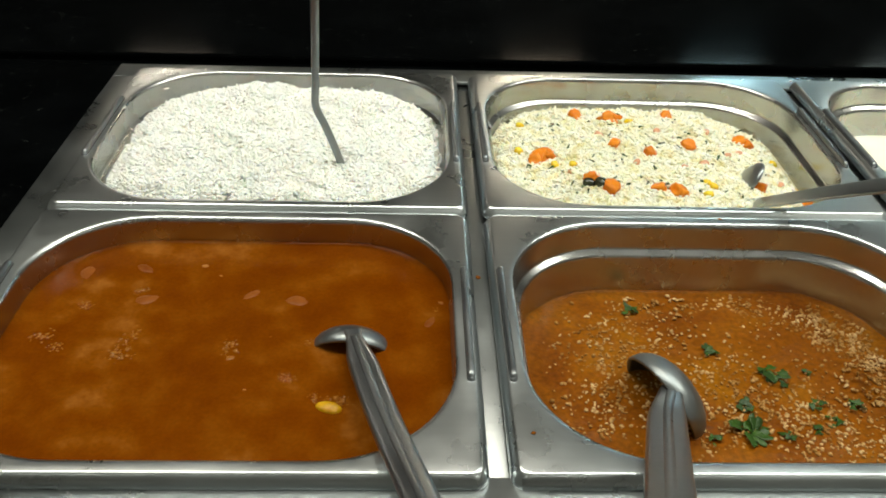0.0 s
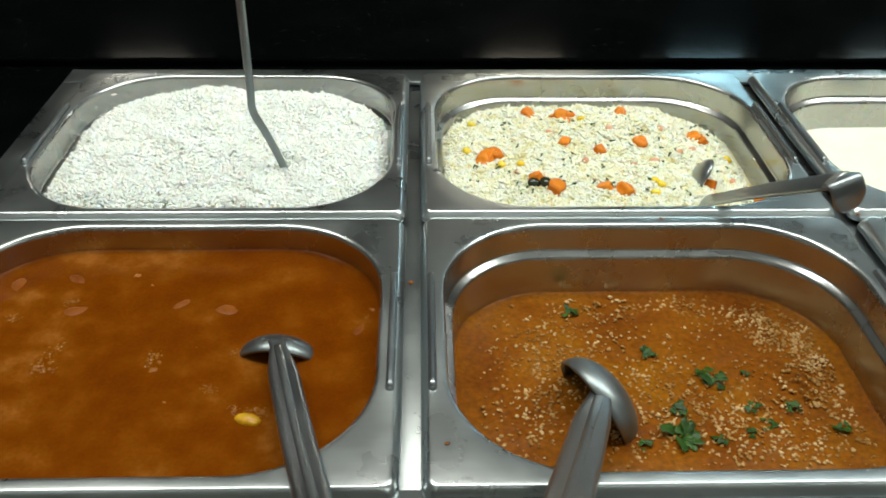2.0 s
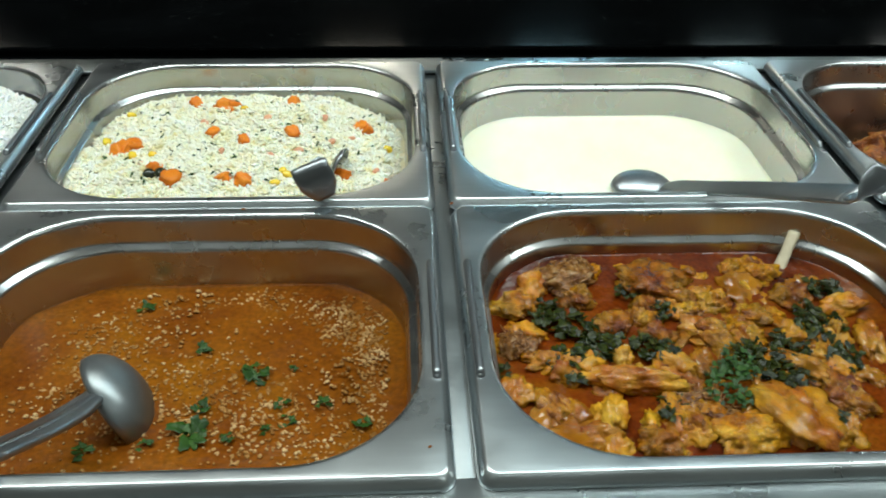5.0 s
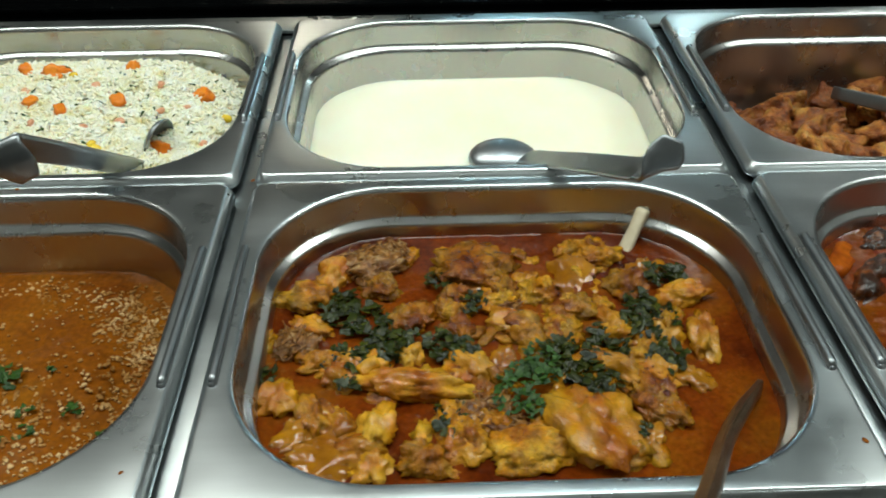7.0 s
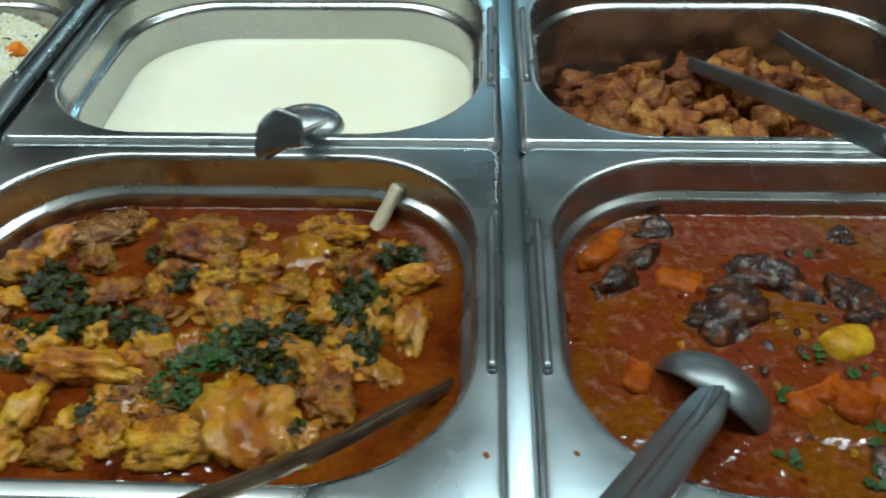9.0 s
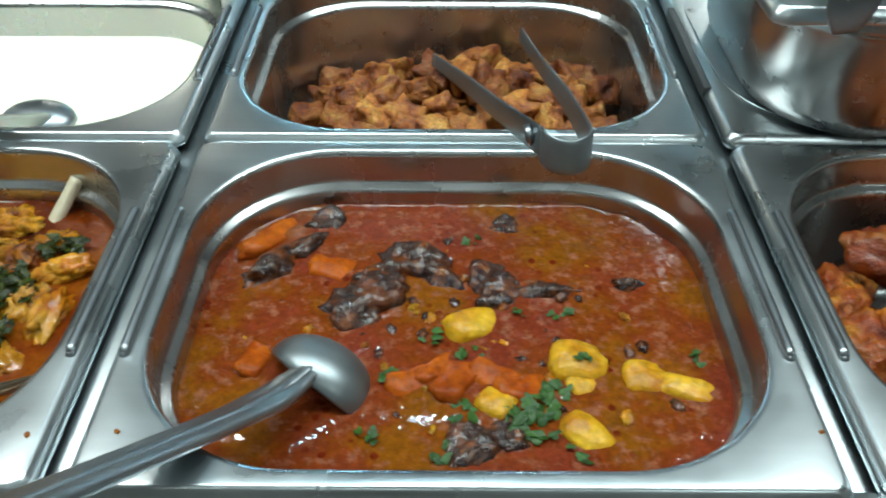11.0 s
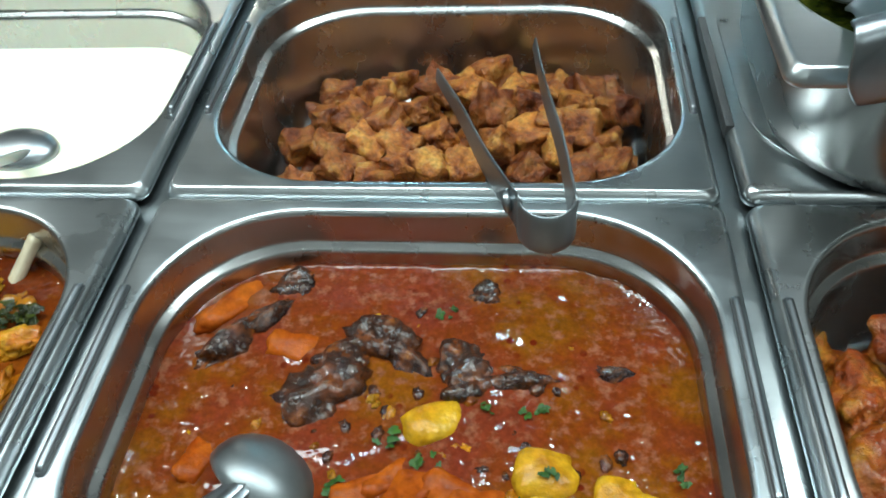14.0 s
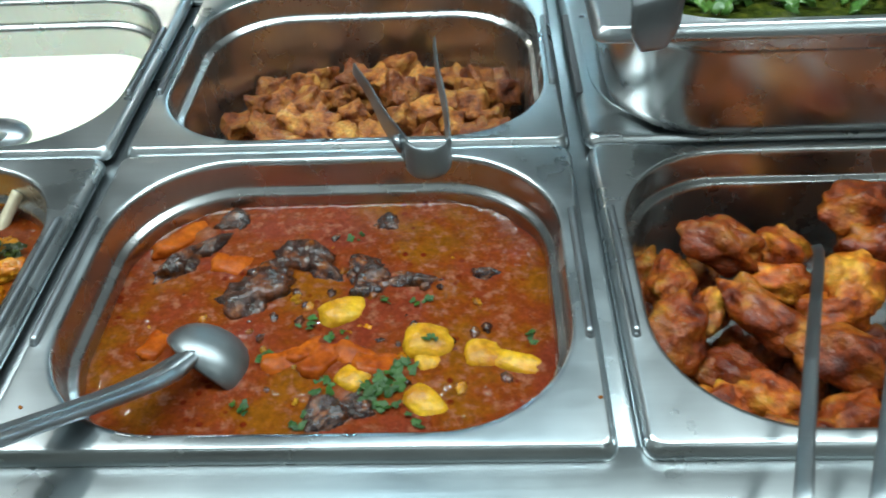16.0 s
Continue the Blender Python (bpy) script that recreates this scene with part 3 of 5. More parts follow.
def grain_mesh(name, centres, ways, lengths, widths, material):
    """Many little spindles in one mesh."""
    n, sides = len(centres), 6
    d = ways / np.linalg.norm(ways, axis=1)[:, None]
    up = np.where(np.abs(d[:, 2:3]) > 0.9, np.array([[1.0, 0, 0]]), np.array([[0, 0, 1.0]]))
    a = np.cross(d, up)
    a /= np.linalg.norm(a, axis=1)[:, None]
    b = np.cross(d, a)
    verts = [centres - d * lengths[:, None] / 2]
    for f, w in ((-0.34, 0.78), (0.02, 1.0), (0.36, 0.74)):
        for j in range(sides):
            t = 2 * math.pi * j / sides
            verts.append(centres + d * (lengths * f)[:, None] + (a * math.cos(t) + b * math.sin(t) * 0.85) * (widths * w / 2)[:, None])
    verts.append(centres + d * lengths[:, None] / 2)
    per = len(verts)
    co = np.stack(verts, axis=1).reshape(-1, 3)
    tris = []
    for j in range(sides):
        i = (j + 1) % sides
        tris.append((0, 1 + i, 1 + j))
        for r_ in range(2):
            p, q = 1 + r_ * sides, 1 + (r_ + 1) * sides
            tris += [(p + j, p + i, q + i), (p + j, q + i, q + j)]
        tris.append((1 + 2 * sides + j, 1 + 2 * sides + i, per - 1))
    faces = (np.array(tris)[None] + (np.arange(n) * per)[:, None, None]).reshape(-1, 3)
    me = bpy.data.meshes.new(name)
    me.from_pydata(co.tolist(), [], faces.tolist())
    me.materials.append(material)
    me.polygons.foreach_set("use_smooth", [True] * len(me.polygons))
    return me


def edge_gap(x, y, half):
    """How far a spot lies inside a pan's wall at the rim."""
    hx, hy, r = half[0] - 0.001, half[1] - 0.001, 0.0765
    cx, cy = max(abs(x) - (hx - r), 0), max(abs(y) - (hy - r), 0)
    return r - math.hypot(cx, cy) if cx > 0 and cy > 0 else min(hx - abs(x), hy - abs(y))


def clumps(x, y, seed):
    """Uneven clumps of rice, of the size of a few grains and of a spoonful."""
    p = Vector((x, y, seed * 0.37))
    return 0.0036 * noise.noise(p * 42.0) + 0.0024 * noise.noise(p * 95.0) + 0.0008 * noise.noise(p * 190.0)


def rice_heap(name, k, y, half, z, height, material, grains, label, seed, tilt=0.65):
    """A heap with a rough core and thousands of loose grains over it."""
    rng = np.random.default_rng(seed)
    heap = liquid(name, k, y, half, z, material, label, "rice", 0.0, 38.0, seed, lambda a, b: height(a, b) + clumps(a, b, seed) - 0.0014)
    gx, gy = pan_spots(k, y, half, z, grains, rng)
    n = len(gx)
    gz = np.array([height(a, b) + clumps(a, b, seed) for a, b in zip(gx, gy)]) + rng.uniform(-0.0018, 0.0010, n)
    ang = rng.uniform(0, 2 * math.pi, n)
    ways = np.stack([np.cos(ang), np.sin(ang), rng.normal(0, tilt, n)], axis=1)
    me = grain_mesh("grain", np.stack([gx, gy, gz], axis=1), ways, rng.uniform(0.0060, 0.0088, n), rng.uniform(0.0025, 0.0033, n), RICE_GRAIN if material is RICE else RICE_MIXED_GRAIN)
    ob = new("grain", me)
    ob.parent = heap
    tagged(ob, kind="stuff")
    return heap


def white_height(x, y):
    h = 0.016 * math.exp(-((x + 0.02) / 0.11) ** 2 - ((y + 0.005) / 0.09) ** 2)
    h -= 0.009 * math.exp(-((x - 0.058) / 0.022) ** 2 - ((y + 0.050) / 0.020) ** 2)
    h += 0.012 * math.exp(-((x + 0.035) / 0.05) ** 2 - ((y - 0.070) / 0.03) ** 2) + 0.011 * math.exp(-((x - 0.060) / 0.045) ** 2 - ((y - 0.062) / 0.035) ** 2)
    gap = edge_gap(x, y, BACK_HALF)
    reach = 0.016 if y < 0 and x > -0.05 else 0.032
    return h - 0.024 * max(0.0, 1 - gap / reach) ** 1.6


def mixed_height(x, y):
    h = 0.012 * math.exp(-((x + 0.03) / 0.10) ** 2 - ((y + 0.06) / 0.08) ** 2)
    h += 0.008 * math.exp(-((x - 0.005) / 0.07) ** 2 - ((y - 0.055) / 0.04) ** 2)
    h -= 0.014 * max(0.0, (x - 0.06) / 0.08)
    gap = edge_gap(x, y, BACK_HALF)
    reach = 0.012 if y < 0 and x < 0.05 else 0.026
    return h - 0.018 * max(0.0, 1 - gap / reach) ** 1.5


rice_heap("white_rice", 0, BACK_Y, BACK_HALF, 0.8865, white_height, RICE, 23000, "heaped fluffy white rice filling the pan", 11)
rice_heap("mixed_rice", 1, BACK_Y, BACK_HALF, 0.8735, mixed_height, RICE_MIXED, 21000, "pale yellow rice mixed with carrot, corn and herbs", 12)
Z_MIX = 0.8735


def on_mixed(x, y, lift=0.002):
    x, y = x - column(1), y - BACK_Y
    return Z_MIX + mixed_height(x, y) + clumps(x, y, 12) + lift


rng = random.Random(4)
carrot_meshes = [lump_mesh("carrot_cube", 20 + i, (0.0080, 0.0062, 0.0054), CARROT, 0.34, 1.7, 3, 0.85) for i in range(4)]
CARROTS = [(0.112, 0.476), (0.143, 0.459), (0.205, 0.477), (0.271, 0.442), (0.066, 0.385), (0.062, 0.378), (0.169, 0.392), (0.210, 0.411), (0.106, 0.337), (0.120, 0.325),
           (0.161, 0.325), (0.178, 0.322), (0.299, 0.344), (0.257, 0.348), (0.139, 0.410), (0.150, 0.462), (0.276, 0.437), (0.073, 0.392)]
for i, (x, y) in enumerate(CARROTS):
    s = (1.0, 1.25, 0.9, 1.1, 1.3, 1.1, 0.85, 0.95)[i % 8]
    thing("carrot_cube", carrot_meshes[i % 4], pose(x, y, on_mixed(x, y, 0.0008), rng.uniform(-40, 40), rng.uniform(-40, 40), rng.uniform(0, 360)) @ Matrix.Scale(s, 4),
          "small orange cube of cooked carrot in the rice", "carrot", "carrot cubes in the mixed rice")
corn_mesh = lump_mesh("corn_kernel", 31, (0.0048, 0.0040, 0.0032), CORN, 0.12, 1.2, 2, 0.4)
for x, y in [(0.095, 0.370), (0.208, 0.342), (0.161, 0.454), (0.055, 0.456), (0.307, 0.376), (0.048, 0.398), (0.204, 0.321), (0.213, 0.336), (0.296, 0.412), (0.078, 0.368)]:
    thing("corn_kernel", corn_mesh, pose(x, y, on_mixed(x, y), rng.uniform(-30, 30), rng.uniform(-30, 30), rng.uniform(0, 360)), "yellow corn kernel in the mixed rice", "corn", "corn kernels in the mixed rice")
ham_mesh = lump_mesh("ham_bit", 33, (0.0050, 0.0036, 0.0026), surface("ham", [(0.3, (0.60, 0.24, 0.12)), (0.7, (0.74, 0.40, 0.24))], 90, 0.35, bump_by=0.3, subsurface=0.2), 0.2, 1.4, 2, 0.5)
for x, y in [(0.236, 0.444), (0.185, 0.436), (0.128, 0.430), (0.218, 0.382), (0.090, 0.352), (0.245, 0.402), (0.195, 0.365), (0.152, 0.372), (0.285, 0.365), (0.262, 0.418)]:
    thing("ham_bit", ham_mesh, pose(x, y, on_mixed(x, y, 0.001), rng.uniform(-30, 30), rng.uniform(-30, 30), rng.uniform(0, 360)), "small pink bit of ham in the rice", "ham", "ham bits in the mixed rice")
olive = lump_mesh("olive_half", 35, (0.0072, 0.0060, 0.0046), OLIVE, 0.05, 1.0, 3)
for x, y, a in [(0.103, 0.331, 20), (0.112, 0.328, 100)]:
    thing("olive_half", olive, pose(x, y, on_mixed(x, y), 20, 10, a), "dark olive half at the edge of the rice", "olive", "olives in the mixed rice")


def leaf_mesh(name, seed, size, material, fold=0.25):
    """One small ragged leaf, curled, with thickness."""
    r = random.Random(seed)
    bm = bmesh.new()
    n = 16
    ring, top = [], []
    for i in range(n):
        a = 2 * math.pi * i / n
        rad = size * (0.50 + 0.42 * abs(math.cos(a * 1.5)) + r.uniform(-0.20, 0.20))
        x, y = rad * math.cos(a), rad * 0.70 * math.sin(a)
        z = fold * abs(y) + r.uniform(-0.10, 0.16) * size
        top.append((x, y, z + size * 0.045))
        ring.append((x, y, z - size * 0.045))
    rows = loft(bm, [[(p[0] * 0.1, p[1] * 0.1, size * 0.02) for p in ring], [(p[0] * 0.55, p[1] * 0.55, p[2] * 0.5) for p in ring], ring, top, [(p[0] * 0.55, p[1] * 0.55, p[2] * 0.5 + size * 0.09) for p in top], [(p[0] * 0.1, p[1] * 0.1, size * 0.12) for p in top]], True, True)
    me = bpy.data.meshes.new(name)
    bmesh.ops.recalc_face_normals(bm, faces=bm.faces)
    bm.to_mesh(me)
    bm.free()
    me.materials.append(material)
    me.polygons.foreach_set("use_smooth", [True] * len(me.polygons))
    return me


def sprig(name, seed, count, spread, size, material, m, label, category, group, lift=0.002, flat=0.5, s=1.0):
    """A few chopped leaves lying together, each leaf a part."""
    r = random.Random(seed)
    ob = tagged(empty(name, m), label, category, group)
    for i in range(count):
        key = (material.name, i % 8)
        if key not in LEAVES:
            LEAVES[key] = leaf_mesh("leaf", 300 + i % 8, 0.006, material, 0.15 + 0.05 * (i % 8))
        a, d = r.uniform(0, 6.283), spread * s * math.sqrt(r.random())
        leaf = new("leaf", LEAVES[key])
        leaf.parent = ob
        leaf.matrix_basis = pose(d * math.cos(a), d * math.sin(a) * 0.75, r.uniform(0, lift), r.uniform(-28, 28), r.uniform(-28, 28), r.uniform(0, 360)) @ Matrix.Diagonal((1, 1, flat, 1)) @ Matrix.Scale(s * size / 0.006 * r.uniform(0.6, 1.15), 4)
    return ob


LEAVES = {}
chip_meshes = [leaf_mesh("herb_chip", 60 + i, 0.0042, GREEN, 0.4) for i in range(3)]
GREENS = [(0.149, 0.342), (0.224, 0.379), (0.139, 0.375), (0.084, 0.425), (0.170, 0.438), (0.234, 0.393), (0.270, 0.389), (0.166, 0.357), (0.115, 0.383), (0.214, 0.438), (0.282, 0.408), (0.095, 0.405)]
for i in range(90):
    x, y = GREENS[i] if i < len(GREENS) else (rng.uniform(0.045, 0.30), rng.uniform(0.315, 0.48))
    thing("herb_chip", chip_meshes[i % 3], pose(x, y, on_mixed(x, y, 0.0022), rng.uniform(-40, 40), rng.uniform(-40, 40), rng.uniform(0, 360)) @ Matrix.Diagonal((rng.uniform(0.4, 1.1), rng.uniform(0.2, 0.5), 1, 1)),
          "chopped green herb leaf in the rice", "herb", "herb chips in the mixed rice")

# cream dried on the pan's wall
smear = surface("cream_film", [(0.3, (0.62, 0.62, 0.46)), (0.7, (0.80, 0.79, 0.62))], 60, 0.4, bump_scale=120, bump_by=0.4)
cream = bpy.data.objects["white_cream"]
for ang, up, w, h in ((131, 0.019, 0.013, 0.010), (124, 0.023, 0.008, 0.005), (139, 0.012, 0.010, 0.007)):
    a = radians(ang)
    ob = new("smear", lump_mesh("smear", ang, (w, 0.0007, h), smear, 0.5, 1.9, 3))
    ob.parent = cream
    hx, hy, r = inside(BACK_HALF, Z_CREAM + up)
    ob.matrix_basis = pose(-(hx - r) + r * math.cos(a), (hy - r) + r * math.sin(a), up, 0, 0, ang - 90)
    ob["label"] = "thin smear of dried cream"

# ---------------------------------------------------------------- bean stew
bean = bpy.data.objects["bean_stew"]
def foam_cluster(name, seed, count, spread):
    """A raft of small bubbles in one mesh."""
    r = random.Random(seed)
    bm = bmesh.new()
    for _ in range(count):
        a, d = r.uniform(0, 6.283), spread * math.sqrt(r.random())
        size = r.uniform(0.0006, 0.0017) * (1.2 - 0.5 * d / spread)
        bmesh.ops.create_icosphere(bm, subdivisions=2, radius=size, matrix=Matrix.Translation((d * math.cos(a) * 1.3, d * math.sin(a), 0)) @ Matrix.Diagonal((1, 1, 0.55, 1)))
    me = bpy.data.meshes.new(name)
    bm.to_mesh(me)
    bm.free()
    me.materials.append(FOAM)
    me.polygons.foreach_set("use_smooth", [True] * len(me.polygons))
    return me


foam_mesh = [foam_cluster("foam", 40 + i, 34, 0.0085) for i in range(4)]
K = 0.918


def stew_spot(x, y):
    """Moves a spot read at a lower level up to the stew's surface."""
    return -0.054 + (x + 0.054) * K, -0.291 + (y + 0.291) * K


for i, (x, y, s) in enumerate([(-0.254, 0.153, 1.1), (-0.251, 0.173, 1.0), (-0.293, 0.206, 0.7), (-0.257, 0.225, 0.6), (-0.177, 0.162, 1.0), (-0.133, 0.130, 0.6), (-0.122, 0.166, 0.5), (-0.113, 0.111, 0.5),
                              (-0.096, 0.108, 0.9), (-0.022, 0.148, 0.55), (-0.300, 0.160, 0.7), (-0.312, 0.172, 0.9), (-0.030, 0.205, 0.5), (-0.150, 0.171, 0.4)]):
    x, y = stew_spot(x, y)
    ob = new("foam", foam_mesh[i % 4])
    ob.parent = bean
    ob.matrix_basis = Matrix.Translation((x - column(0), y - FRONT_Y, -0.0002)) @ pose(0, 0, 0, 0, 0, i * 67) @ Matrix.Scale(s * 0.95, 4)
    ob["label"] = "pale patch of foam bubbles"
bit_mesh = [lump_mesh("bean_bit", 50 + i, (0.0058, 0.0042, 0.0030), BEAN_BIT, 0.2, 1.4, 2, 0.3) for i in range(3)]
for i, (x, y) in enumerate([(-0.135, 0.124), (-0.192, 0.111), (-0.173, 0.211), (-0.150, 0.172), (-0.026, 0.214), (-0.285, 0.206), (-0.240, 0.230), (-0.130, 0.240), (-0.200, 0.245), (-0.215, 0.258), (-0.310, 0.060), (-0.110, 0.165), (-0.235, 0.178), (-0.160, 0.118), (-0.175, 0.150), (-0.120, 0.085)]):
    x, y = stew_spot(x, y)
    thing("bean_bit", bit_mesh[i % 3], pose(x, y, Z_BEAN - 0.0018, 10, 0, i * 41) @ Matrix.Scale(0.45 + 0.08 * (i % 5), 4), "tan bit of bean afloat in the stew", "bean", "bean bits in the stew")
x, y = stew_spot(-0.102, 0.102)
thing("yellow_bean", lump_mesh("yellow_bean", 56, (0.0085, 0.0050, 0.0034), POTATO, 0.1, 1.2, 3), pose(x, y, Z_BEAN - 0.0008, 0, 0, -15), "whole yellow bean afloat in the stew", "bean")
sausage = surface("stewed_sausage", [(0.3, (0.17, 0.040, 0.006)), (0.7, (0.25, 0.075, 0.016))], 60, 0.3, bump_scale=200, bump_by=0.4, shine=0.08)
meat_meshes = [lump_mesh("meat_chunk", 58 + i, (0.016, 0.010, 0.006), sausage, 0.25, 1.3, 3) for i in range(2)]
for i, (x, y, s) in enumerate([(-0.136, 0.215, 1.0), (-0.171, 0.222, 0.8), (-0.305, 0.248, 0.9), (-0.262, 0.255, 0.7), (-0.250, 0.214, 0.9), (-0.035, 0.190, 0.7)]):
    x, y = stew_spot(x, y)
    thing("meat_chunk", meat_meshes[i % 2], pose(x, y, Z_BEAN - 0.0052 * s, 0, 0, i * 50) @ Matrix.Scale(s, 4), "reddish meat chunk just breaking the stew's surface", "meat", "meat chunks in the bean stew")

# ---------------------------------------------------------------- brown sauce with crumbs and parsley
sauce = bpy.data.objects["brown_sauce"]
r2 = np.random.default_rng(21)
BLOTS = [(0.164, 0.215, 0.030, 0.010, 70), (0.212, 0.208, 0.022, 0.012, 60), (0.105, 0.178, 0.022, 0.014, 80), (0.089, 0.140, 0.016, 0.026, 110), (0.262, 0.192, 0.012, 0.014, 110), (0.284, 0.165, 0.010, 0.022, 170),
         (0.289, 0.118, 0.012, 0.026, 110), (0.219, 0.110, 0.038, 0.022, 190), (0.165, 0.134, 0.030, 0.022, 130), (0.237, 0.078, 0.030, 0.016, 110), (0.150, 0.085, 0.030, 0.016, 100), (0.075, 0.100, 0.014, 0.028, 60), (0.17, 0.14, 0.09, 0.07, 160)]
cx, cy = [], []
for bx, by, sx, sy, n in BLOTS:
    cx += list(r2.normal(bx, sx, n * 2))
    cy += list(r2.normal(by, sy, n * 2))
cx, cy = np.array(cx) - column(1), np.array(cy) - FRONT_Y
keep = (np.abs(cx) < 0.128) & (np.abs(cy) < 0.103) & ((np.abs(cx) + np.abs(cy)) < 0.196)
cx, cy = cx[keep], cy[keep]
n = len(cx)
cz = np.array([0.0020 * noise.fractal(Vector((a, b, 0)) * 26.0 + Vector((3, 6, 0)), 0.9, 2.0, 3) for a, b in zip(cx, cy)]) + 0.0004
ang = r2.uniform(0, 6.283, n)
size = r2.uniform(0.0010, 0.0030, n) * (0.6 + 0.6 * r2.random(n))
ob = new("crumb", grain_mesh("crumb", np.stack([cx, cy, cz], axis=1), np.stack([np.cos(ang), np.sin(ang), r2.normal(0, 0.4, n)], axis=1), size * 1.25, size, CRUMB))
ob.parent = sauce
tagged(ob, "scattered tan nut crumbs", kind="stuff")
for i, (x, y, s) in enumerate([(0.119, 0.209, 0.9), (0.170, 0.163, 1.1), (0.210, 0.135, 1.4), (0.177, 0.107, 1.0), (0.173, 0.085, 1.6), (0.228, 0.110, 0.9), (0.233, 0.095, 0.9), (0.254, 0.110, 0.9), (0.280, 0.092, 1.0),
                              (0.219, 0.087, 0.8), (0.148, 0.077, 0.8), (0.197, 0.082, 0.7), (0.203, 0.146, 0.9), (0.112, 0.073, 1.0), (0.234, 0.143, 0.6), (0.143, 0.102, 0.6)]):
    sprig("parsley_sprig", 70 + i, 6 if s > 1.2 else 5, 0.0065, 0.0050, GREEN, pose(x, y, Z_SAUCE + 0.0010, 0, 0, i * 77), "fresh green parsley leaves on the brown sauce", "parsley", "parsley on the sauce", s=s)

# ---------------------------------------------------------------- chicken stew
def chunk_mesh(name, seed, size, material, level=4, ragged=1.0):
    """A torn, folded piece of meat: broad bulges, creases and a ragged skin."""
    bm = bmesh.new()
    bmesh.ops.create_icosphere(bm, subdivisions=level, radius=1)
    off = Vector((seed * 2.3, seed * 1.1, seed * 0.7))
    for v in bm.verts:
        p = v.co.copy()
        k = 0.92 + 0.42 * noise.noise(p * 1.3 + off) - 0.9 * ragged * max(0.0, 0.22 - abs(noise.noise(p * 2.1 - off))) + 0.20 * ragged * noise.fractal(p * 3.4 + off, 0.7, 2.1, 4)
        v.co = Vector((p.x * size[0] * k, p.y * size[1] * k, p.z * size[2] * (k + 0.25 * ragged * noise.noise(p * 2.4 + off * 2))))
    me = bpy.data.meshes.new(name)
    bm.to_mesh(me)
    bm.free()
    me.materials.append(material)
    me.polygons.foreach_set("use_smooth", [True] * len(me.polygons))
    return me


# place, half length and width, height above the broth, turn, kind
CHICKS = [(0.493, 0.203, 0.027, 0.021, 0.0065, 15, "f"), (0.555, 0.194, 0.028, 0.026, 0.0022, 60, "d"), (0.585, 0.182, 0.014, 0.013, 0.0055, 30, "f"), (0.619, 0.170, 0.016, 0.010, 0.0070, 12, "s"), (0.384, 0.176, 0.016, 0.012, 0.0060, 10, "f"),
          (0.450, 0.156, 0.014, 0.012, 0.0055, 30, "f"), (0.515, 0.147, 0.013, 0.010, 0.0050, -20, "f"), (0.622, 0.133, 0.018, 0.009, 0.0055, 84, "s"), (0.452, 0.099, 0.031, 0.011, 0.0085, -9, "s"), (0.377, 0.096, 0.015, 0.011, 0.0045, 75, "s"),
          (0.414, 0.055, 0.026, 0.016, 0.0025, 20, "d"), (0.432, 0.070, 0.016, 0.010, 0.0055, 80, "s"), (0.455, 0.050, 0.013, 0.011, 0.0050, 10, "f"), (0.512, 0.054, 0.024, 0.013, 0.0060, 10, "f"), (0.547, 0.067, 0.027, 0.020, 0.0090, -58, "s"),
          (0.584, 0.082, 0.022, 0.012, 0.0045, -65, "f"), (0.568, 0.106, 0.016, 0.010, 0.0060, -40, "s"), (0.391, 0.070, 0.018, 0.013, 0.0030, 50, "d"), (0.541, 0.140, 0.014, 0.010, 0.0045, 20, "f"), (0.478, 0.178, 0.013, 0.010, 0.0045, 70, "f"),
          (0.405, 0.122, 0.015, 0.010, 0.0040, 25, "f"), (0.528, 0.178, 0.013, 0.011, 0.0035, 0, "f"), (0.606, 0.106, 0.014, 0.009, 0.0025, -60, "d"), (0.430, 0.186, 0.013, 0.010, 0.0045, 140, "f"), (0.577, 0.212, 0.014, 0.010, 0.0040, 20, "f"),
          (0.480, 0.062, 0.013, 0.009, 0.0050, 110, "f"), (0.400, 0.200, 0.014, 0.012, 0.0045, 60, "s"), (0.362, 0.140, 0.010, 0.012, 0.0040, 0, "f"), (0.604, 0.150, 0.012, 0.009, 0.0040, 40, "f")]
r8 = random.Random(31)
for _ in range(64):
    x, y = 0.508 + r8.uniform(-0.125, 0.100), FRONT_Y + r8.uniform(-0.088, 0.095)
    if (x - 0.64) ** 2 + (y - 0.08) ** 2 > 0.055 ** 2 and abs(x - 0.508) + abs(y - FRONT_Y) < 0.165:
        CHICKS.append((x, y, r8.uniform(0.010, 0.017), r8.uniform(0.008, 0.012), r8.uniform(0.002, 0.0042), r8.uniform(0, 180), r8.choice("ffsd")))
KINDS = {"f": (CHICKEN, "orange-yellow stewed chicken piece standing out of the broth"), "s": (CHICKEN_SKIN, "glossy yellow chicken piece with its skin on, in the broth"), "d": (CHICKEN_SUNK, "chicken piece just under the oily broth")}
for i, (x, y, hw, hh, up, a, kind) in enumerate(CHICKS):
    hw, hh, hz = hw * 1.18, hh * 1.15, max(up * 0.8, 0.0065) + 0.22 * hh
    me = chunk_mesh("chicken_piece", 80 + i, (hw, hh, hz), KINDS[kind][0])
    thing("chicken_piece", me, pose(x, y, Z_BROTH + up - hz * (0.78 if kind == "d" else 0.55), 6 * math.sin(i * 2.1), 7 * math.cos(i * 1.3), a), KINDS[kind][1], "chicken", "chicken pieces in the stew")
small = [chunk_mesh("chicken_scrap", 184 + i, (0.0085, 0.0055, 0.0042), CHICKEN, 3) for i in range(5)]
r5 = random.Random(5)
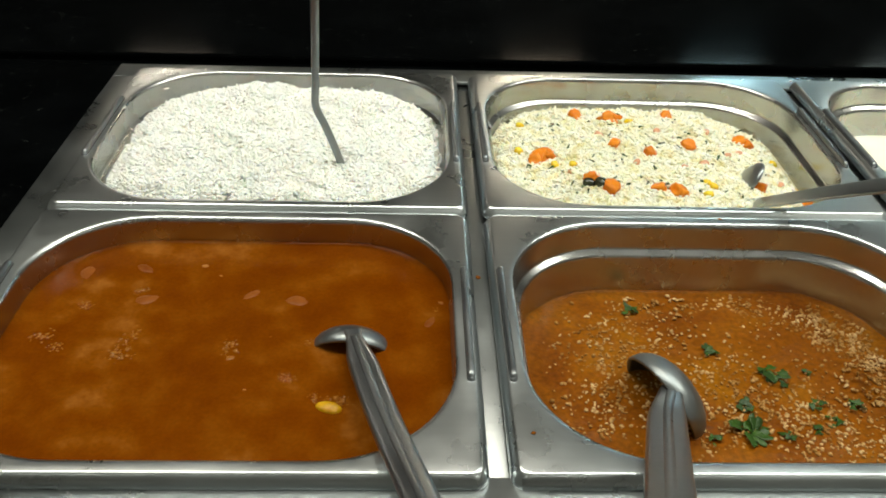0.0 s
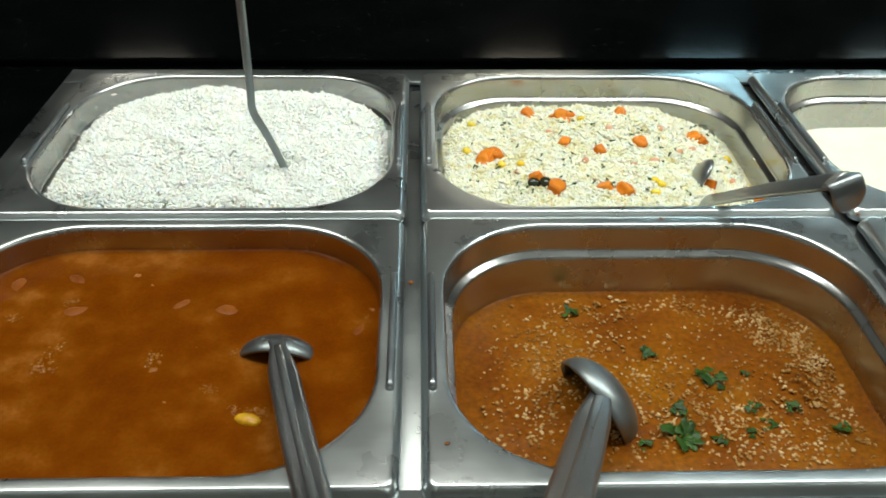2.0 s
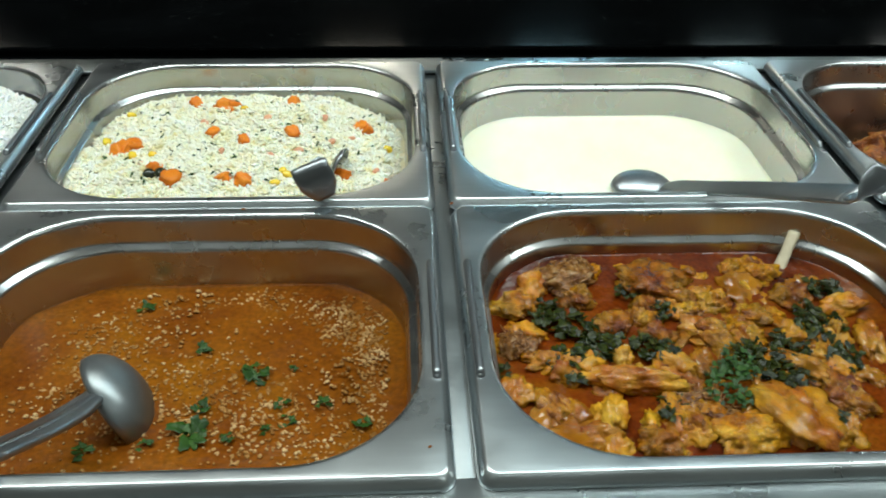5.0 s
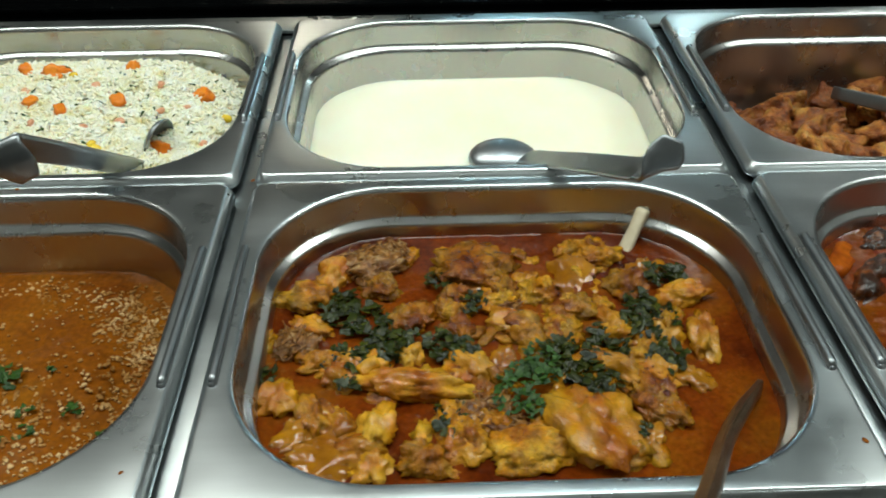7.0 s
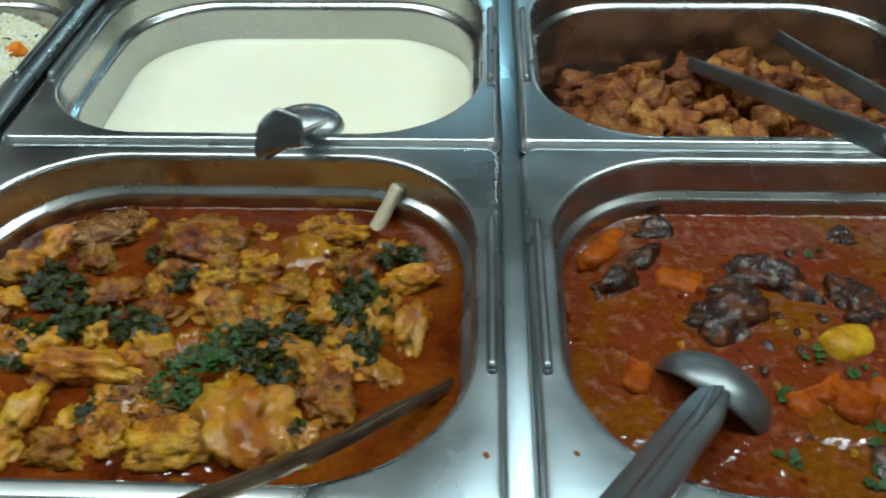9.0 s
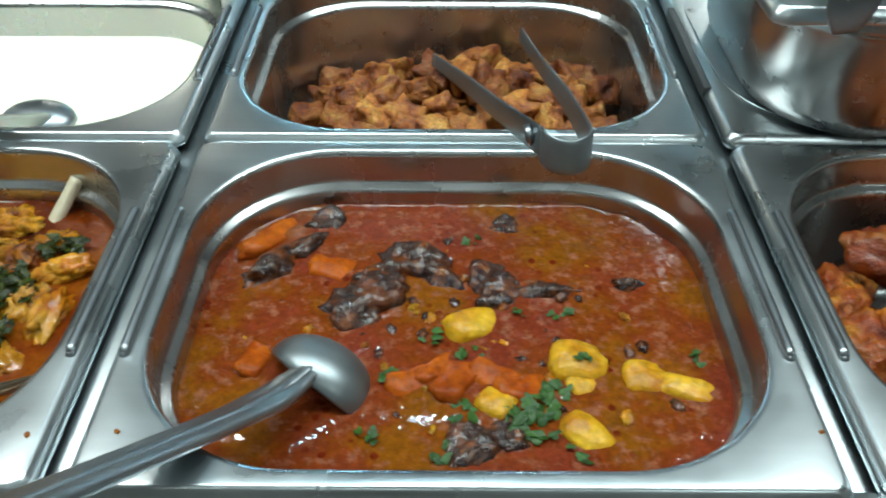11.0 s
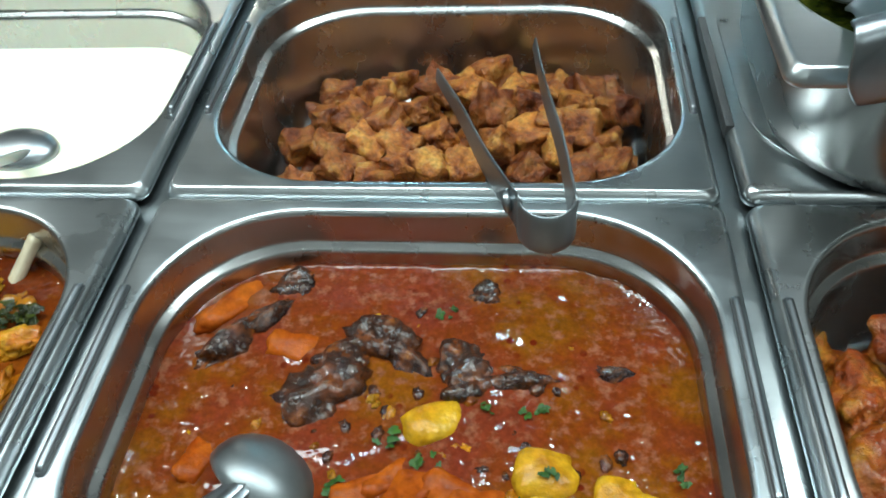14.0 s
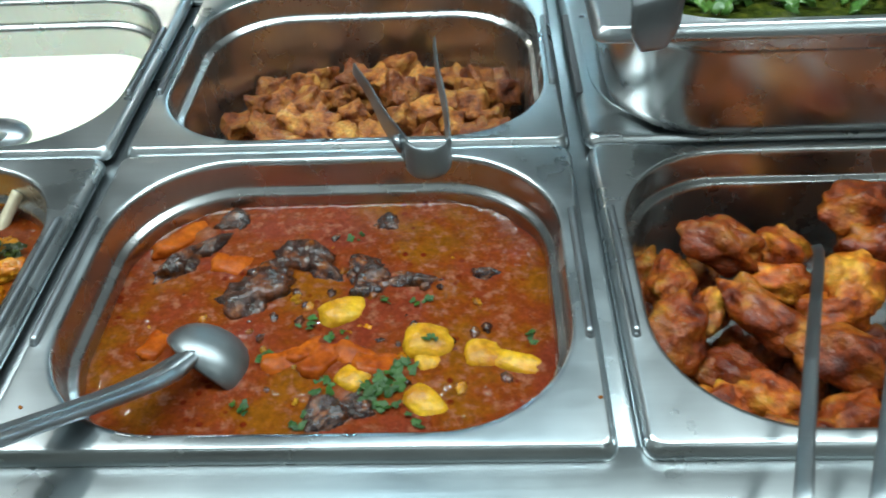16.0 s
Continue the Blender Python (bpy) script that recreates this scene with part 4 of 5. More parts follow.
for i in range(64):
    x, y = 0.508 + r5.uniform(-0.128, 0.115), FRONT_Y + r5.uniform(-0.092, 0.098)
    if (x - 0.64) ** 2 + (y - 0.08) ** 2 > 0.05 ** 2 and (abs(x - 0.508) < 0.09 or abs(y - FRONT_Y) < 0.06):
        thing("chicken_scrap", small[i % 5], pose(x, y, Z_BROTH - 0.0010, r5.uniform(-20, 20), r5.uniform(-20, 20), r5.uniform(0, 360)) @ Matrix.Scale(r5.uniform(0.5, 1.3), 4), "small scrap of yellow chicken in the broth", "chicken", "chicken scraps in the stew")
r7 = np.random.default_rng(77)
for i, (x, y, hw, hh, up, a) in enumerate([(0.427, 0.208, 0.024, 0.019, 0.011, 10), (0.382, 0.136, 0.018, 0.015, 0.008, 60), (0.486, 0.083, 0.022, 0.011, 0.007, 20), (0.440, 0.220, 0.013, 0.010, 0.008, 100), (0.556, 0.118, 0.010, 0.006, 0.005, 120), (0.500, 0.070, 0.014, 0.009, 0.006, -20), (0.508, 0.163, 0.010, 0.006, 0.004, 30)]):
    me = chunk_mesh("meat_shred", 90 + i, (hw, hh, up * 1.1), MEAT)
    ob = thing("meat_shred", me, pose(x, y, Z_BROTH - up * 0.15, 0, 0, a), "brown shredded meat in the chicken stew", "meat", "meat shreds in the chicken stew")
    n = int(60 + 5000 * hw)
    pick = r7.integers(0, len(me.vertices), n)
    spots = np.array([me.vertices[int(q)].co[:] for q in pick]) * 1.03
    turn = r7.normal(0.3, 0.5, n)
    fibres = new("fibre", grain_mesh("fibre", spots, np.stack([np.cos(turn), np.sin(turn), r7.normal(0, 0.35, n)], axis=1), r7.uniform(0.004, 0.013, n), r7.uniform(0.0009, 0.0020, n), MEAT))
    fibres.parent = ob
    tagged(fibres, "pale loose meat fibres", kind="stuff")
for i, (x, y, m_, s) in enumerate([(0.419, 0.154, 0, 1.0), (0.435, 0.128, 0, 1.0), (0.413, 0.114, 0, 0.9), (0.473, 0.130, 0, 0.9), (0.512, 0.100, 2, 0.9), (0.522, 0.110, 2, 0.9), (0.546, 0.113, 0, 1.1), (0.593, 0.146, 0, 1.0), (0.597, 0.115, 0, 0.8),
                                  (0.564, 0.130, 0, 0.8), (0.611, 0.189, 0, 0.8), (0.488, 0.167, 0, 0.6), (0.471, 0.074, 0, 0.7), (0.507, 0.083, 2, 0.8), (0.558, 0.101, 0, 0.8), (0.406, 0.168, 0, 0.8), (0.441, 0.142, 0, 0.8), (0.569, 0.064, 0, 0.4), (0.535, 0.124, 0, 0.7), (0.590, 0.163, 0, 0.7), (0.468, 0.188, 0, 0.5), (0.367, 0.108, 0, 0.6)]):
    sprig("herb_clump", 95 + i, 46, 0.0180, 0.0040 if m_ == 2 else 0.0056, GREEN if m_ == 2 else HERB_DARK, pose(x, y, Z_BROTH + (0.0050 if m_ == 2 else 0.0020), 0, 0, i * 53), "fresh chopped green herbs strewn on the chicken stew" if m_ == 2 else "wet dark chopped herbs afloat on the chicken stew", "herbs", "herbs on the chicken stew", 0.0045, 0.35, s)
bm = bmesh.new()
p0, p1 = Vector((0.587, 0.213, 0.852)), Vector((0.6075, 0.2395, 0.8820))
sweep(bm, curve_points([p0, p0.lerp(p1, 0.3), p0.lerp(p1, 0.7), p1], 4), 0.0042, 0.0036, (1, -1, 0), 12, [1.25 - 0.035 * i for i in range(8)] + [0.95, 1.0, 1.05, 1.1, 1.1][:5])
tagged(part("chicken_bone", bm, BONE), "pale bone sticking up out of the chicken stew", "bone")

# ---------------------------------------------------------------- red beef stew
beef = [chunk_mesh("beef_chunk", 110 + i, s, BEEF, ragged=0.6) for i, s in enumerate([(0.021, 0.016, 0.013), (0.017, 0.013, 0.011), (0.027, 0.010, 0.010)])]
for i, (x, y, m_, s, a) in enumerate([(0.741, 0.182, 2, 1.1, 55), (0.757, 0.200, 2, 0.8, 50), (0.768, 0.222, 1, 0.8, 0), (0.822, 0.184, 0, 1.0, -20), (0.796, 0.148, 0, 1.15, 20), (0.806, 0.168, 1, 1.0, 0), (0.868, 0.172, 1, 0.9, 70), (0.874, 0.156, 1, 1.0, 20),
                                     (0.897, 0.160, 2, 0.8, 0), (0.879, 0.218, 1, 0.6, 0), (0.855, 0.050, 1, 0.9, 40), (0.872, 0.056, 1, 0.7, 0), (0.948, 0.165, 2, 0.5, 0), (0.840, 0.170, 2, 0.8, -40)]):
    thing("beef_chunk", beef[m_], pose(x, y, Z_STEW - 0.0068 * s, 14 * math.sin(a + i), 12 * math.cos(i), a) @ Matrix.Scale(s * 1.2, 4), "dark stewed beef chunk in the red stew", "beef", "beef chunks in the stew")
slice_mesh = [lump_mesh("carrot_slice", 120 + i, s, STEW_CARROT, 0.22, 1.4, 3, 0.9) for i, s in enumerate([(0.016, 0.009, 0.006), (0.024, 0.007, 0.006)])]
for i, (x, y, m_, s, a) in enumerate([(0.734, 0.207, 1, 1.0, 52), (0.776, 0.177, 0, 0.9, -10), (0.826, 0.090, 0, 0.9, 20), (0.847, 0.092, 0, 1.0, 60), (0.868, 0.092, 0, 0.9, -30), (0.838, 0.101, 1, 0.7, 40), (0.741, 0.106, 0, 0.8, 70), (0.882, 0.086, 0, 0.9, 0), (0.790, 0.088, 0, 0.6, 30)]):
    thing("carrot_slice", slice_mesh[m_], pose(x, y, Z_STEW - 0.0036, 14 * math.sin(a), 10, a) @ Matrix.Scale(s * 1.25, 4), "orange carrot piece in the red stew", "carrot", "carrot pieces in the red stew")
pot_mesh = [lump_mesh("potato_piece", 130 + i, s, POTATO, 0.20, 1.3, 3, 0.5) for i, s in enumerate([(0.0165, 0.0110, 0.009), (0.0150, 0.0140, 0.010), (0.019, 0.009, 0.008)])]
for i, (x, y, m_, s, a) in enumerate([(0.856, 0.131, 0, 1.0, 30), (0.911, 0.104, 1, 1.0, 0), (0.868, 0.078, 1, 0.75, 60), (0.910, 0.058, 0, 0.85, -40), (0.945, 0.094, 1, 0.8, 0), (0.966, 0.086, 2, 0.9, -15), (0.912, 0.090, 1, 0.6, 20)]):
    thing("potato_piece", pot_mesh[m_], pose(x, y, Z_STEW - 0.0045, 5, 8, a) @ Matrix.Scale(s * 1.12, 4), "bright yellow potato piece in the red stew", "potato", "potato pieces in the red stew")
for i, (x, y, s) in enumerate([(0.859, 0.201, 0.8), (0.811, 0.096, 1.0), (0.854, 0.107, 1.0), (0.889, 0.062, 1.4), (0.897, 0.081, 1.1), (0.850, 0.070, 1.0), (0.973, 0.104, 0.7), (0.834, 0.120, 0.9), (0.905, 0.140, 0.8), (0.905, 0.047, 1.0), (0.805, 0.056, 0.9), (0.839, 0.045, 0.8), (0.876, 0.064, 1.2), (0.891, 0.073, 1.2), (0.912, 0.101, 0.7), (0.884, 0.140, 0.6)]):
    lift = 0.0068 if (x, y) == (0.912, 0.101) else 0.0006
    sprig("coriander_sprig", 140 + i, 7 if s > 1 else 5, 0.0085, 0.0048, GREEN, pose(x, y, Z_STEW + lift, 0, 0, i * 71), "green coriander leaves afloat on the red stew", "coriander", "coriander on the red stew", 0.0012, 0.35, s)

scrap = [chunk_mesh("meat_scrap", 160 + i, (0.0048, 0.0032, 0.0024), BEEF if i < 3 else CHICKEN, 3) for i in range(5)]
r9 = random.Random(90)
for i in range(70):
    x, y = column(3) + r9.gauss(0.005, 0.052), FRONT_Y + r9.gauss(-0.005, 0.040)
    if abs(x - column(3)) < 0.120 and abs(y - FRONT_Y) < 0.085:
        thing("meat_scrap", scrap[i % 5], pose(x, y, Z_STEW - 0.0004, r9.uniform(-15, 15), r9.uniform(-15, 15), r9.uniform(0, 360)) @ Matrix.Scale(r9.uniform(0.4, 1.2), 4), "small scrap of meat afloat in the red stew", "meat", "meat scraps in the red stew")

# ---------------------------------------------------------------- fried pork cubes
pork = [lump_mesh("pork_cube", 150 + i, (0.0160, 0.0138, 0.0125), PORK, 0.30, 1.5, 4, 0.92) for i in range(6)]
r3 = random.Random(8)
TOP = [(0.757, 0.442), (0.782, 0.453), (0.745, 0.421), (0.770, 0.420), (0.818, 0.422), (0.851, 0.455), (0.890, 0.440), (0.923, 0.460), (0.937, 0.430), (0.966, 0.424), (0.955, 0.380), (0.903, 0.392), (0.922, 0.372), (0.810, 0.379), (0.793, 0.406),
       (0.838, 0.380), (0.768, 0.354), (0.731, 0.389), (0.740, 0.345), (0.812, 0.353), (0.856, 0.356), (0.899, 0.351), (0.874, 0.411), (0.877, 0.373), (0.937, 0.348), (0.784, 0.379), (0.834, 0.347), (0.795, 0.345), (0.756, 0.382), (0.962, 0.354), (0.862, 0.440), (0.832, 0.460), (0.905, 0.468), (0.872, 0.470), (0.800, 0.466), (0.945, 0.455), (0.940, 0.395), (0.921, 0.405), (0.900, 0.425), (0.945, 0.365)]
for i, (x, y) in enumerate(TOP):
    z = 0.842 + 0.011 * r3.random() - 0.012 * abs(x - 0.86) / 0.12 - (0.009 if y > 0.453 else 0)
    thing("pork_cube", pork[i % 6], pose(x, y, z, r3.uniform(-35, 35), r3.uniform(-35, 35), r3.uniform(0, 360)) @ Matrix.Scale(r3.uniform(0.85, 1.12), 4), "crisp brown fried pork cube in the pile", "pork cube", "fried pork cubes")
for i in range(42):
    x, y = 0.742 + 0.036 * (i % 7) + r3.uniform(-0.008, 0.008), 0.318 + 0.032 * (i // 7) + r3.uniform(-0.006, 0.006)
    thing("pork_cube", pork[i % 6], pose(x, y, 0.816, r3.uniform(-20, 20), r3.uniform(-20, 20), r3.uniform(0, 360)), "crisp brown fried pork cube low in the pile", "pork cube", "fried pork cubes")

# ---------------------------------------------------------------- fried chicken
roast = [chunk_mesh("fried_chicken", 170 + i, s, ROAST, ragged=0.35) for i, s in enumerate([(0.030, 0.020, 0.016), (0.024, 0.017, 0.015), (0.038, 0.018, 0.016), (0.022, 0.020, 0.016)])]
ROASTS = [(1.105, 0.182, 0.868, 0, 1.0, -25), (1.140, 0.160, 0.852, 1, 1.0, 0), (1.068, 0.158, 0.858, 2, 0.85, 70), (1.063, 0.105, 0.866, 0, 1.0, 65), (1.090, 0.135, 0.853, 1, 0.8, 60), (1.118, 0.120, 0.864, 2, 1.0, -50), (1.092, 0.085, 0.850, 3, 1.0, 0),
          (1.104, 0.062, 0.853, 0, 0.9, -30), (1.076, 0.062, 0.846, 1, 1.0, 20), (1.198, 0.205, 0.878, 0, 1.0, 20), (1.205, 0.178, 0.866, 1, 1.2, 0), (1.181, 0.146, 0.866, 0, 1.1, 50), (1.156, 0.087, 0.862, 0, 1.1, -20), (1.120, 0.038, 0.852, 2, 0.8, 0),
          (1.153, 0.050, 0.850, 0, 0.9, 30), (1.160, 0.122, 0.862, 1, 1.0, 20), (1.150, 0.195, 0.850, 3, 1.0, 0), (1.225, 0.120, 0.862, 2, 1.1, 70), (1.215, 0.070, 0.858, 0, 1.1, 10), (1.265, 0.160, 0.860, 0, 1.1, 40), (1.270, 0.095, 0.858, 1, 1.2, 0), (1.190, 0.045, 0.848, 1, 1.0, 0), (1.260, 0.045, 0.850, 3, 1.1, 0)]
for x, y, z, m_, s, a in ROASTS:
    thing("fried_chicken", roast[m_], pose(x, y, z, 12 * math.sin(a), 12 * math.cos(a), a) @ Matrix.Scale(s, 4), "dark red-brown fried chicken piece in the heap", "fried chicken", "fried chicken pieces")
for i in range(26):
    x, y = 1.060 + 0.042 * (i % 6) + r3.uniform(-0.008, 0.008), 0.040 + 0.042 * (i // 6) + r3.uniform(-0.006, 0.006)
    thing("fried_chicken", roast[i % 4], pose(x, min(y, 0.20), 0.826, 0, 0, r3.uniform(0, 360)) @ Matrix.Scale(0.9, 4), "dark red-brown fried chicken piece low in the heap", "fried chicken", "fried chicken pieces")

# ---------------------------------------------------------------- greens in the raised pan
gx, gy = column(4) - 0.005, BACK_Y - 0.033
greens = liquid("leafy_green_vegetable", 4, gy, BACK_HALF, 0.988, HERB_DARK, "chopped green leaves filling the raised pan", "greens", 0.004, 40, 2)
greens.matrix_basis = pose(gx, gy, 0.988) @ Matrix.Diagonal((0.955, 0.945, 1, 1))
bm = bmesh.new()
r4 = random.Random(3)
GREEN_LIGHT = surface("cooked_green", [(0.3, (0.035, 0.11, 0.015)), (0.7, (0.12, 0.24, 0.04))], 120, 0.3, bump_scale=300, bump_by=0.5, coat=0.3)
for i in range(420):
    me = leaf_mesh("leaf", 2000 + i % 40, r4.uniform(0.006, 0.012), GREEN_LIGHT, r4.uniform(0.1, 0.6))
    me.transform(pose(r4.uniform(-0.115, 0.115), r4.uniform(-0.098, 0.09), r4.uniform(0.001, 0.008), r4.uniform(-50, 50), r4.uniform(-50, 50), r4.uniform(0, 360)))
    bm.from_mesh(me)
    bpy.data.meshes.remove(me)
ob = part("leaves", bm, GREEN_LIGHT, greens)
tagged(ob, "chopped cooked green leaves", kind="stuff")


# ---------------------------------------------------------------- serving tools
def bowl_bm(radius, depth, rim=0.0012, stretch=1.0):
    """An open shallow bowl, thick-walled, opening towards -z of its own axes, dome up."""
    rings = []
    n = 40
    for f in (1.0, 0.985, 0.94, 0.86, 0.74, 0.58, 0.38, 0.14):
        rings.append([(radius * f * math.cos(2 * math.pi * i / n) * stretch, radius * f * math.sin(2 * math.pi * i / n), depth * math.sqrt(max(0, 1 - f * f)) ** 0.9) for i in range(n)])
    inner = [[(x * 0.965, y * 0.965, z - rim) for x, y, z in ring] for ring in reversed(rings)]
    bm = bmesh.new()
    a = loft(bm, rings, False, True)
    b = loft(bm, inner, True, False)
    for i in range(n):
        j = (i + 1) % n
        bm.faces.new((a[0][i], a[0][j], b[-1][j], b[-1][i]))
    return bm


def facing(centre, up, twist=0):
    return Matrix.Translation(centre) @ Vector(up).to_track_quat("Z", "Y").to_matrix().to_4x4() @ pose(0, 0, 0, 0, 0, twist)


def ladle(centre, dome, radius, depth, handle_points, label, width=0.0095, side=(1, 0, 0), thick=0.0030, steel=(STEEL_BOWL, STEEL_TOOL)):
    tool = tagged(empty("ladle", pose(0, 0, 0)), label, "ladle", "ladles")
    bowl = part("bowl", bowl_bm(radius, depth), steel[0], tool)
    bowl.matrix_basis = facing(centre, dome)
    pts = curve_points(handle_points, 8)
    n = len(pts)
    bm = bmesh.new()
    sweep(bm, pts, width, thick, side, 16, [0.55 + 0.45 * min(1, 3.0 * abs(i / (n - 1) - 0.08)) for i in range(n)])
    part("handle", bm, steel[1], tool)
    bm = bmesh.new()
    sweep(bm, [p + (Vector((0, 0, 1)) * thick * 0.9) for p in pts[4:]], width * 0.28, 0.0012, side, 8)
    part("handle_ridge", bm, steel[1], tool, "raised rib along the handle")
    return tool


ladle((-0.0885, 0.1315, 0.8630), (0.08, 0.88, 0.42), 0.029, 0.020, [(-0.0875, 0.1285, 0.8885), (-0.0835, 0.112, 0.8905), (-0.078, 0.092, 0.8930), (-0.0605, 0.028, 0.905), (-0.030, -0.080, 0.936), (0.006, -0.205, 0.972)], "dull steel ladle sunk in the bean stew", 0.0096)
ladle((0.121, 0.113, 0.842), (0.82, 0.40, 0.36), 0.036, 0.023, [(0.124, 0.108, 0.866), (0.117, 0.090, 0.869), (0.108, 0.066, 0.877), (0.094, 0.024, 0.900), (0.064, -0.066, 0.954), (0.028, -0.172, 1.018)], "grey steel ladle tipped over in the brown sauce", 0.0118)
ladle((0.776, 0.094, 0.8515), (0.58, 0.62, 0.46), 0.033, 0.025, [(0.779, 0.091, 0.8775), (0.769, 0.076, 0.8790), (0.759, 0.061, 0.883), (0.740, 0.031, 0.900), (0.695, -0.048, 0.954), (0.640, -0.145, 1.020)], "grey steel ladle tipped over in the red stew", 0.0114)
ladle((0.655, 0.118, 0.8440), (0.3, 0.4, -0.85), 0.034, 0.022, [(0.646, 0.100, 0.8600), (0.640, 0.091, 0.8640), (0.622, 0.066, 0.880), (0.596, 0.026, 0.904), (0.560, -0.040, 0.958), (0.516, -0.118, 1.026)], "steel ladle with a painted brown reflection, sunk in the chicken stew", 0.0040, steel=(STEEL_BROWN_REFLECTION, STEEL_BROWN_REFLECTION))

# rice spoon with a long bent handle
tool = tagged(empty("rice_spoon", pose(0, 0, 0)), "thin long-handled steel spoon stuck in the rice", "spoon")
bm = bmesh.new()
pts = curve_points([(-0.1115, 0.356, 0.884), (-0.1165, 0.350, 0.906), (-0.123, 0.343, 0.930), (-0.1290, 0.3375, 0.950), (-0.1275, 0.331, 0.972), (-0.124, 0.318, 1.018), (-0.1155, 0.284, 1.130), (-0.110, 0.262, 1.205)], 7)
sweep(bm, pts, 0.0032, 0.0016, (0.9, 0.3, 0.2), 12)
part("handle", bm, STEEL_BOWL, tool)
bm = bowl_bm(0.026, 0.010, 0.001, 1.3)
ob = part("bowl", bm, STEEL_TOOL, tool)
ob.matrix_basis = facing((-0.104, 0.364, 0.868), (0.4, -0.5, 0.6))

# hooked serving spoons
def hooked_spoon(name, bowl_at, bowl_up, radius, depth, stretch, twist, handle_points, hook_points, label, width):
    tool = tagged(empty(name, pose(0, 0, 0)), label, "serving spoon", "hooked serving spoons")
    ob = part("bowl", bowl_bm(radius, depth, 0.0010, stretch), STEEL_TOOL, tool)
    ob.matrix_basis = facing(bowl_at, bowl_up, twist)
    pts = curve_points(handle_points, 8)
    n = len(pts)
    bm = bmesh.new()
    sweep(bm, pts, width, 0.0014, (0.78, 0.3, 0.55), 14, [0.75 + 0.25 * min(1, 2.2 * i / n) for i in range(n)])
    part("handle", bm, STEEL_TOOL, tool)
    bm = bmesh.new()
    hp = curve_points(hook_points, 6)
    sweep(bm, hp, width * 1.2, 0.0014, (0.9, 0.2, 0.3), 14, [1.0 if i < len(hp) * 0.7 else 1.0 - 0.5 * ((i / (len(hp) - 1) - 0.7) / 0.3) ** 2 for i in range(len(hp))])
    part("hook", bm, STEEL_TOOL, tool, "bent hook at the handle's end")
    return tool


hooked_spoon("serving_spoon", (0.252, 0.362, 0.868), (-0.80, 0.25, 0.35), 0.020, 0.007, 1.5, 60, [(0.245, 0.346, 0.862), (0.244, 0.330, 0.867), (0.2455, 0.300, 0.888), (0.249, 0.225, 0.942), (0.254, 0.142, 1.000)],
             [(0.254, 0.1425, 1.0005), (0.2550, 0.137, 1.003), (0.2565, 0.1345, 1.0005), (0.260, 0.1345, 0.993), (0.264, 0.137, 0.983)], "steel serving spoon with a hooked end in the mixed rice", 0.0090)
hooked_spoon("serving_spoon", (0.525, 0.367, 0.8455), (0.05, -0.15, 0.95), 0.021, 0.012, 1.35, -15, [(0.539, 0.350, 0.8560), (0.543, 0.332, 0.868), (0.547, 0.300, 0.886), (0.558, 0.215, 0.936), (0.570, 0.121, 0.990)],
             [(0.570, 0.1215, 0.9905), (0.5705, 0.116, 0.9930), (0.5715, 0.1135, 0.9960), (0.5735, 0.1145, 1.002), (0.577, 0.118, 1.010)], "steel serving spoon with a hooked end in the cream", 0.0085)
hooked_spoon("serving_spoon", (1.068, 0.318, 0.999), (0, 0.1, 1), 0.024, 0.010, 1.3, 80, [(1.062, 0.288, 1.006), (1.058, 0.263, 1.020), (1.054, 0.238, 1.030), (1.050, 0.226, 1.032)],
             [(1.050, 0.2265, 1.0325), (1.0495, 0.220, 1.032), (1.049, 0.215, 1.026), (1.049, 0.213, 1.012), (1.049, 0.213, 0.997)], "steel spoon hooked over the rim of the greens", 0.0130)

# tongs lying over the rim
tongs = tagged(empty("tongs", pose(0, 0, 0)), "plain steel serving tongs resting on the pan of pork", "tongs")
HINGE = Vector((0.9107, 0.212, 0.9265))
for tip, bow in (((0.830, 0.455, 0.853), -0.014), ((0.905, 0.478, 0.866), 0.014)):
    tip = Vector(tip)
    pts = curve_points([HINGE + Vector((bow, 0.004, 0)), HINGE.lerp(tip, 0.3) + Vector((bow * 0.8, 0, 0.002)), HINGE.lerp(tip, 0.65) + Vector((bow * 0.3, 0, 0.001)), tip], 8)
    n = len(pts)
    bm = bmesh.new()
    sweep(bm, pts, 0.0085, 0.0010, (0.15, 0.28, 0.95), 12, [1.0 - 0.35 * i / (n - 1) for i in range(n)])
    part("arm", bm, STEEL_BOWL, tongs)
bm = bmesh.new()
pts = [HINGE + Vector((0.0145 * math.cos(radians(a)), 0.006 + 0.017 * math.sin(radians(a)), -0.001)) for a in range(0, -181, -15)]
sweep(bm, pts, 0.0105, 0.0010, (0.0, 0.28, 0.95), 12)
part("spring_bend", bm, STEEL_BOWL, tongs, "curved spring at the tongs' end")
bm = bmesh.new()
bmesh.ops.create_cone(bm, cap_ends=True, segments=20, radius1=0.0065, radius2=0.0065, depth=0.004, matrix=pose(HINGE.x - 0.020, HINGE.y + 0.018, HINGE.z - 0.004, 0, 70, 0))
part("lock_ring", bm, STEEL_TOOL, tongs)

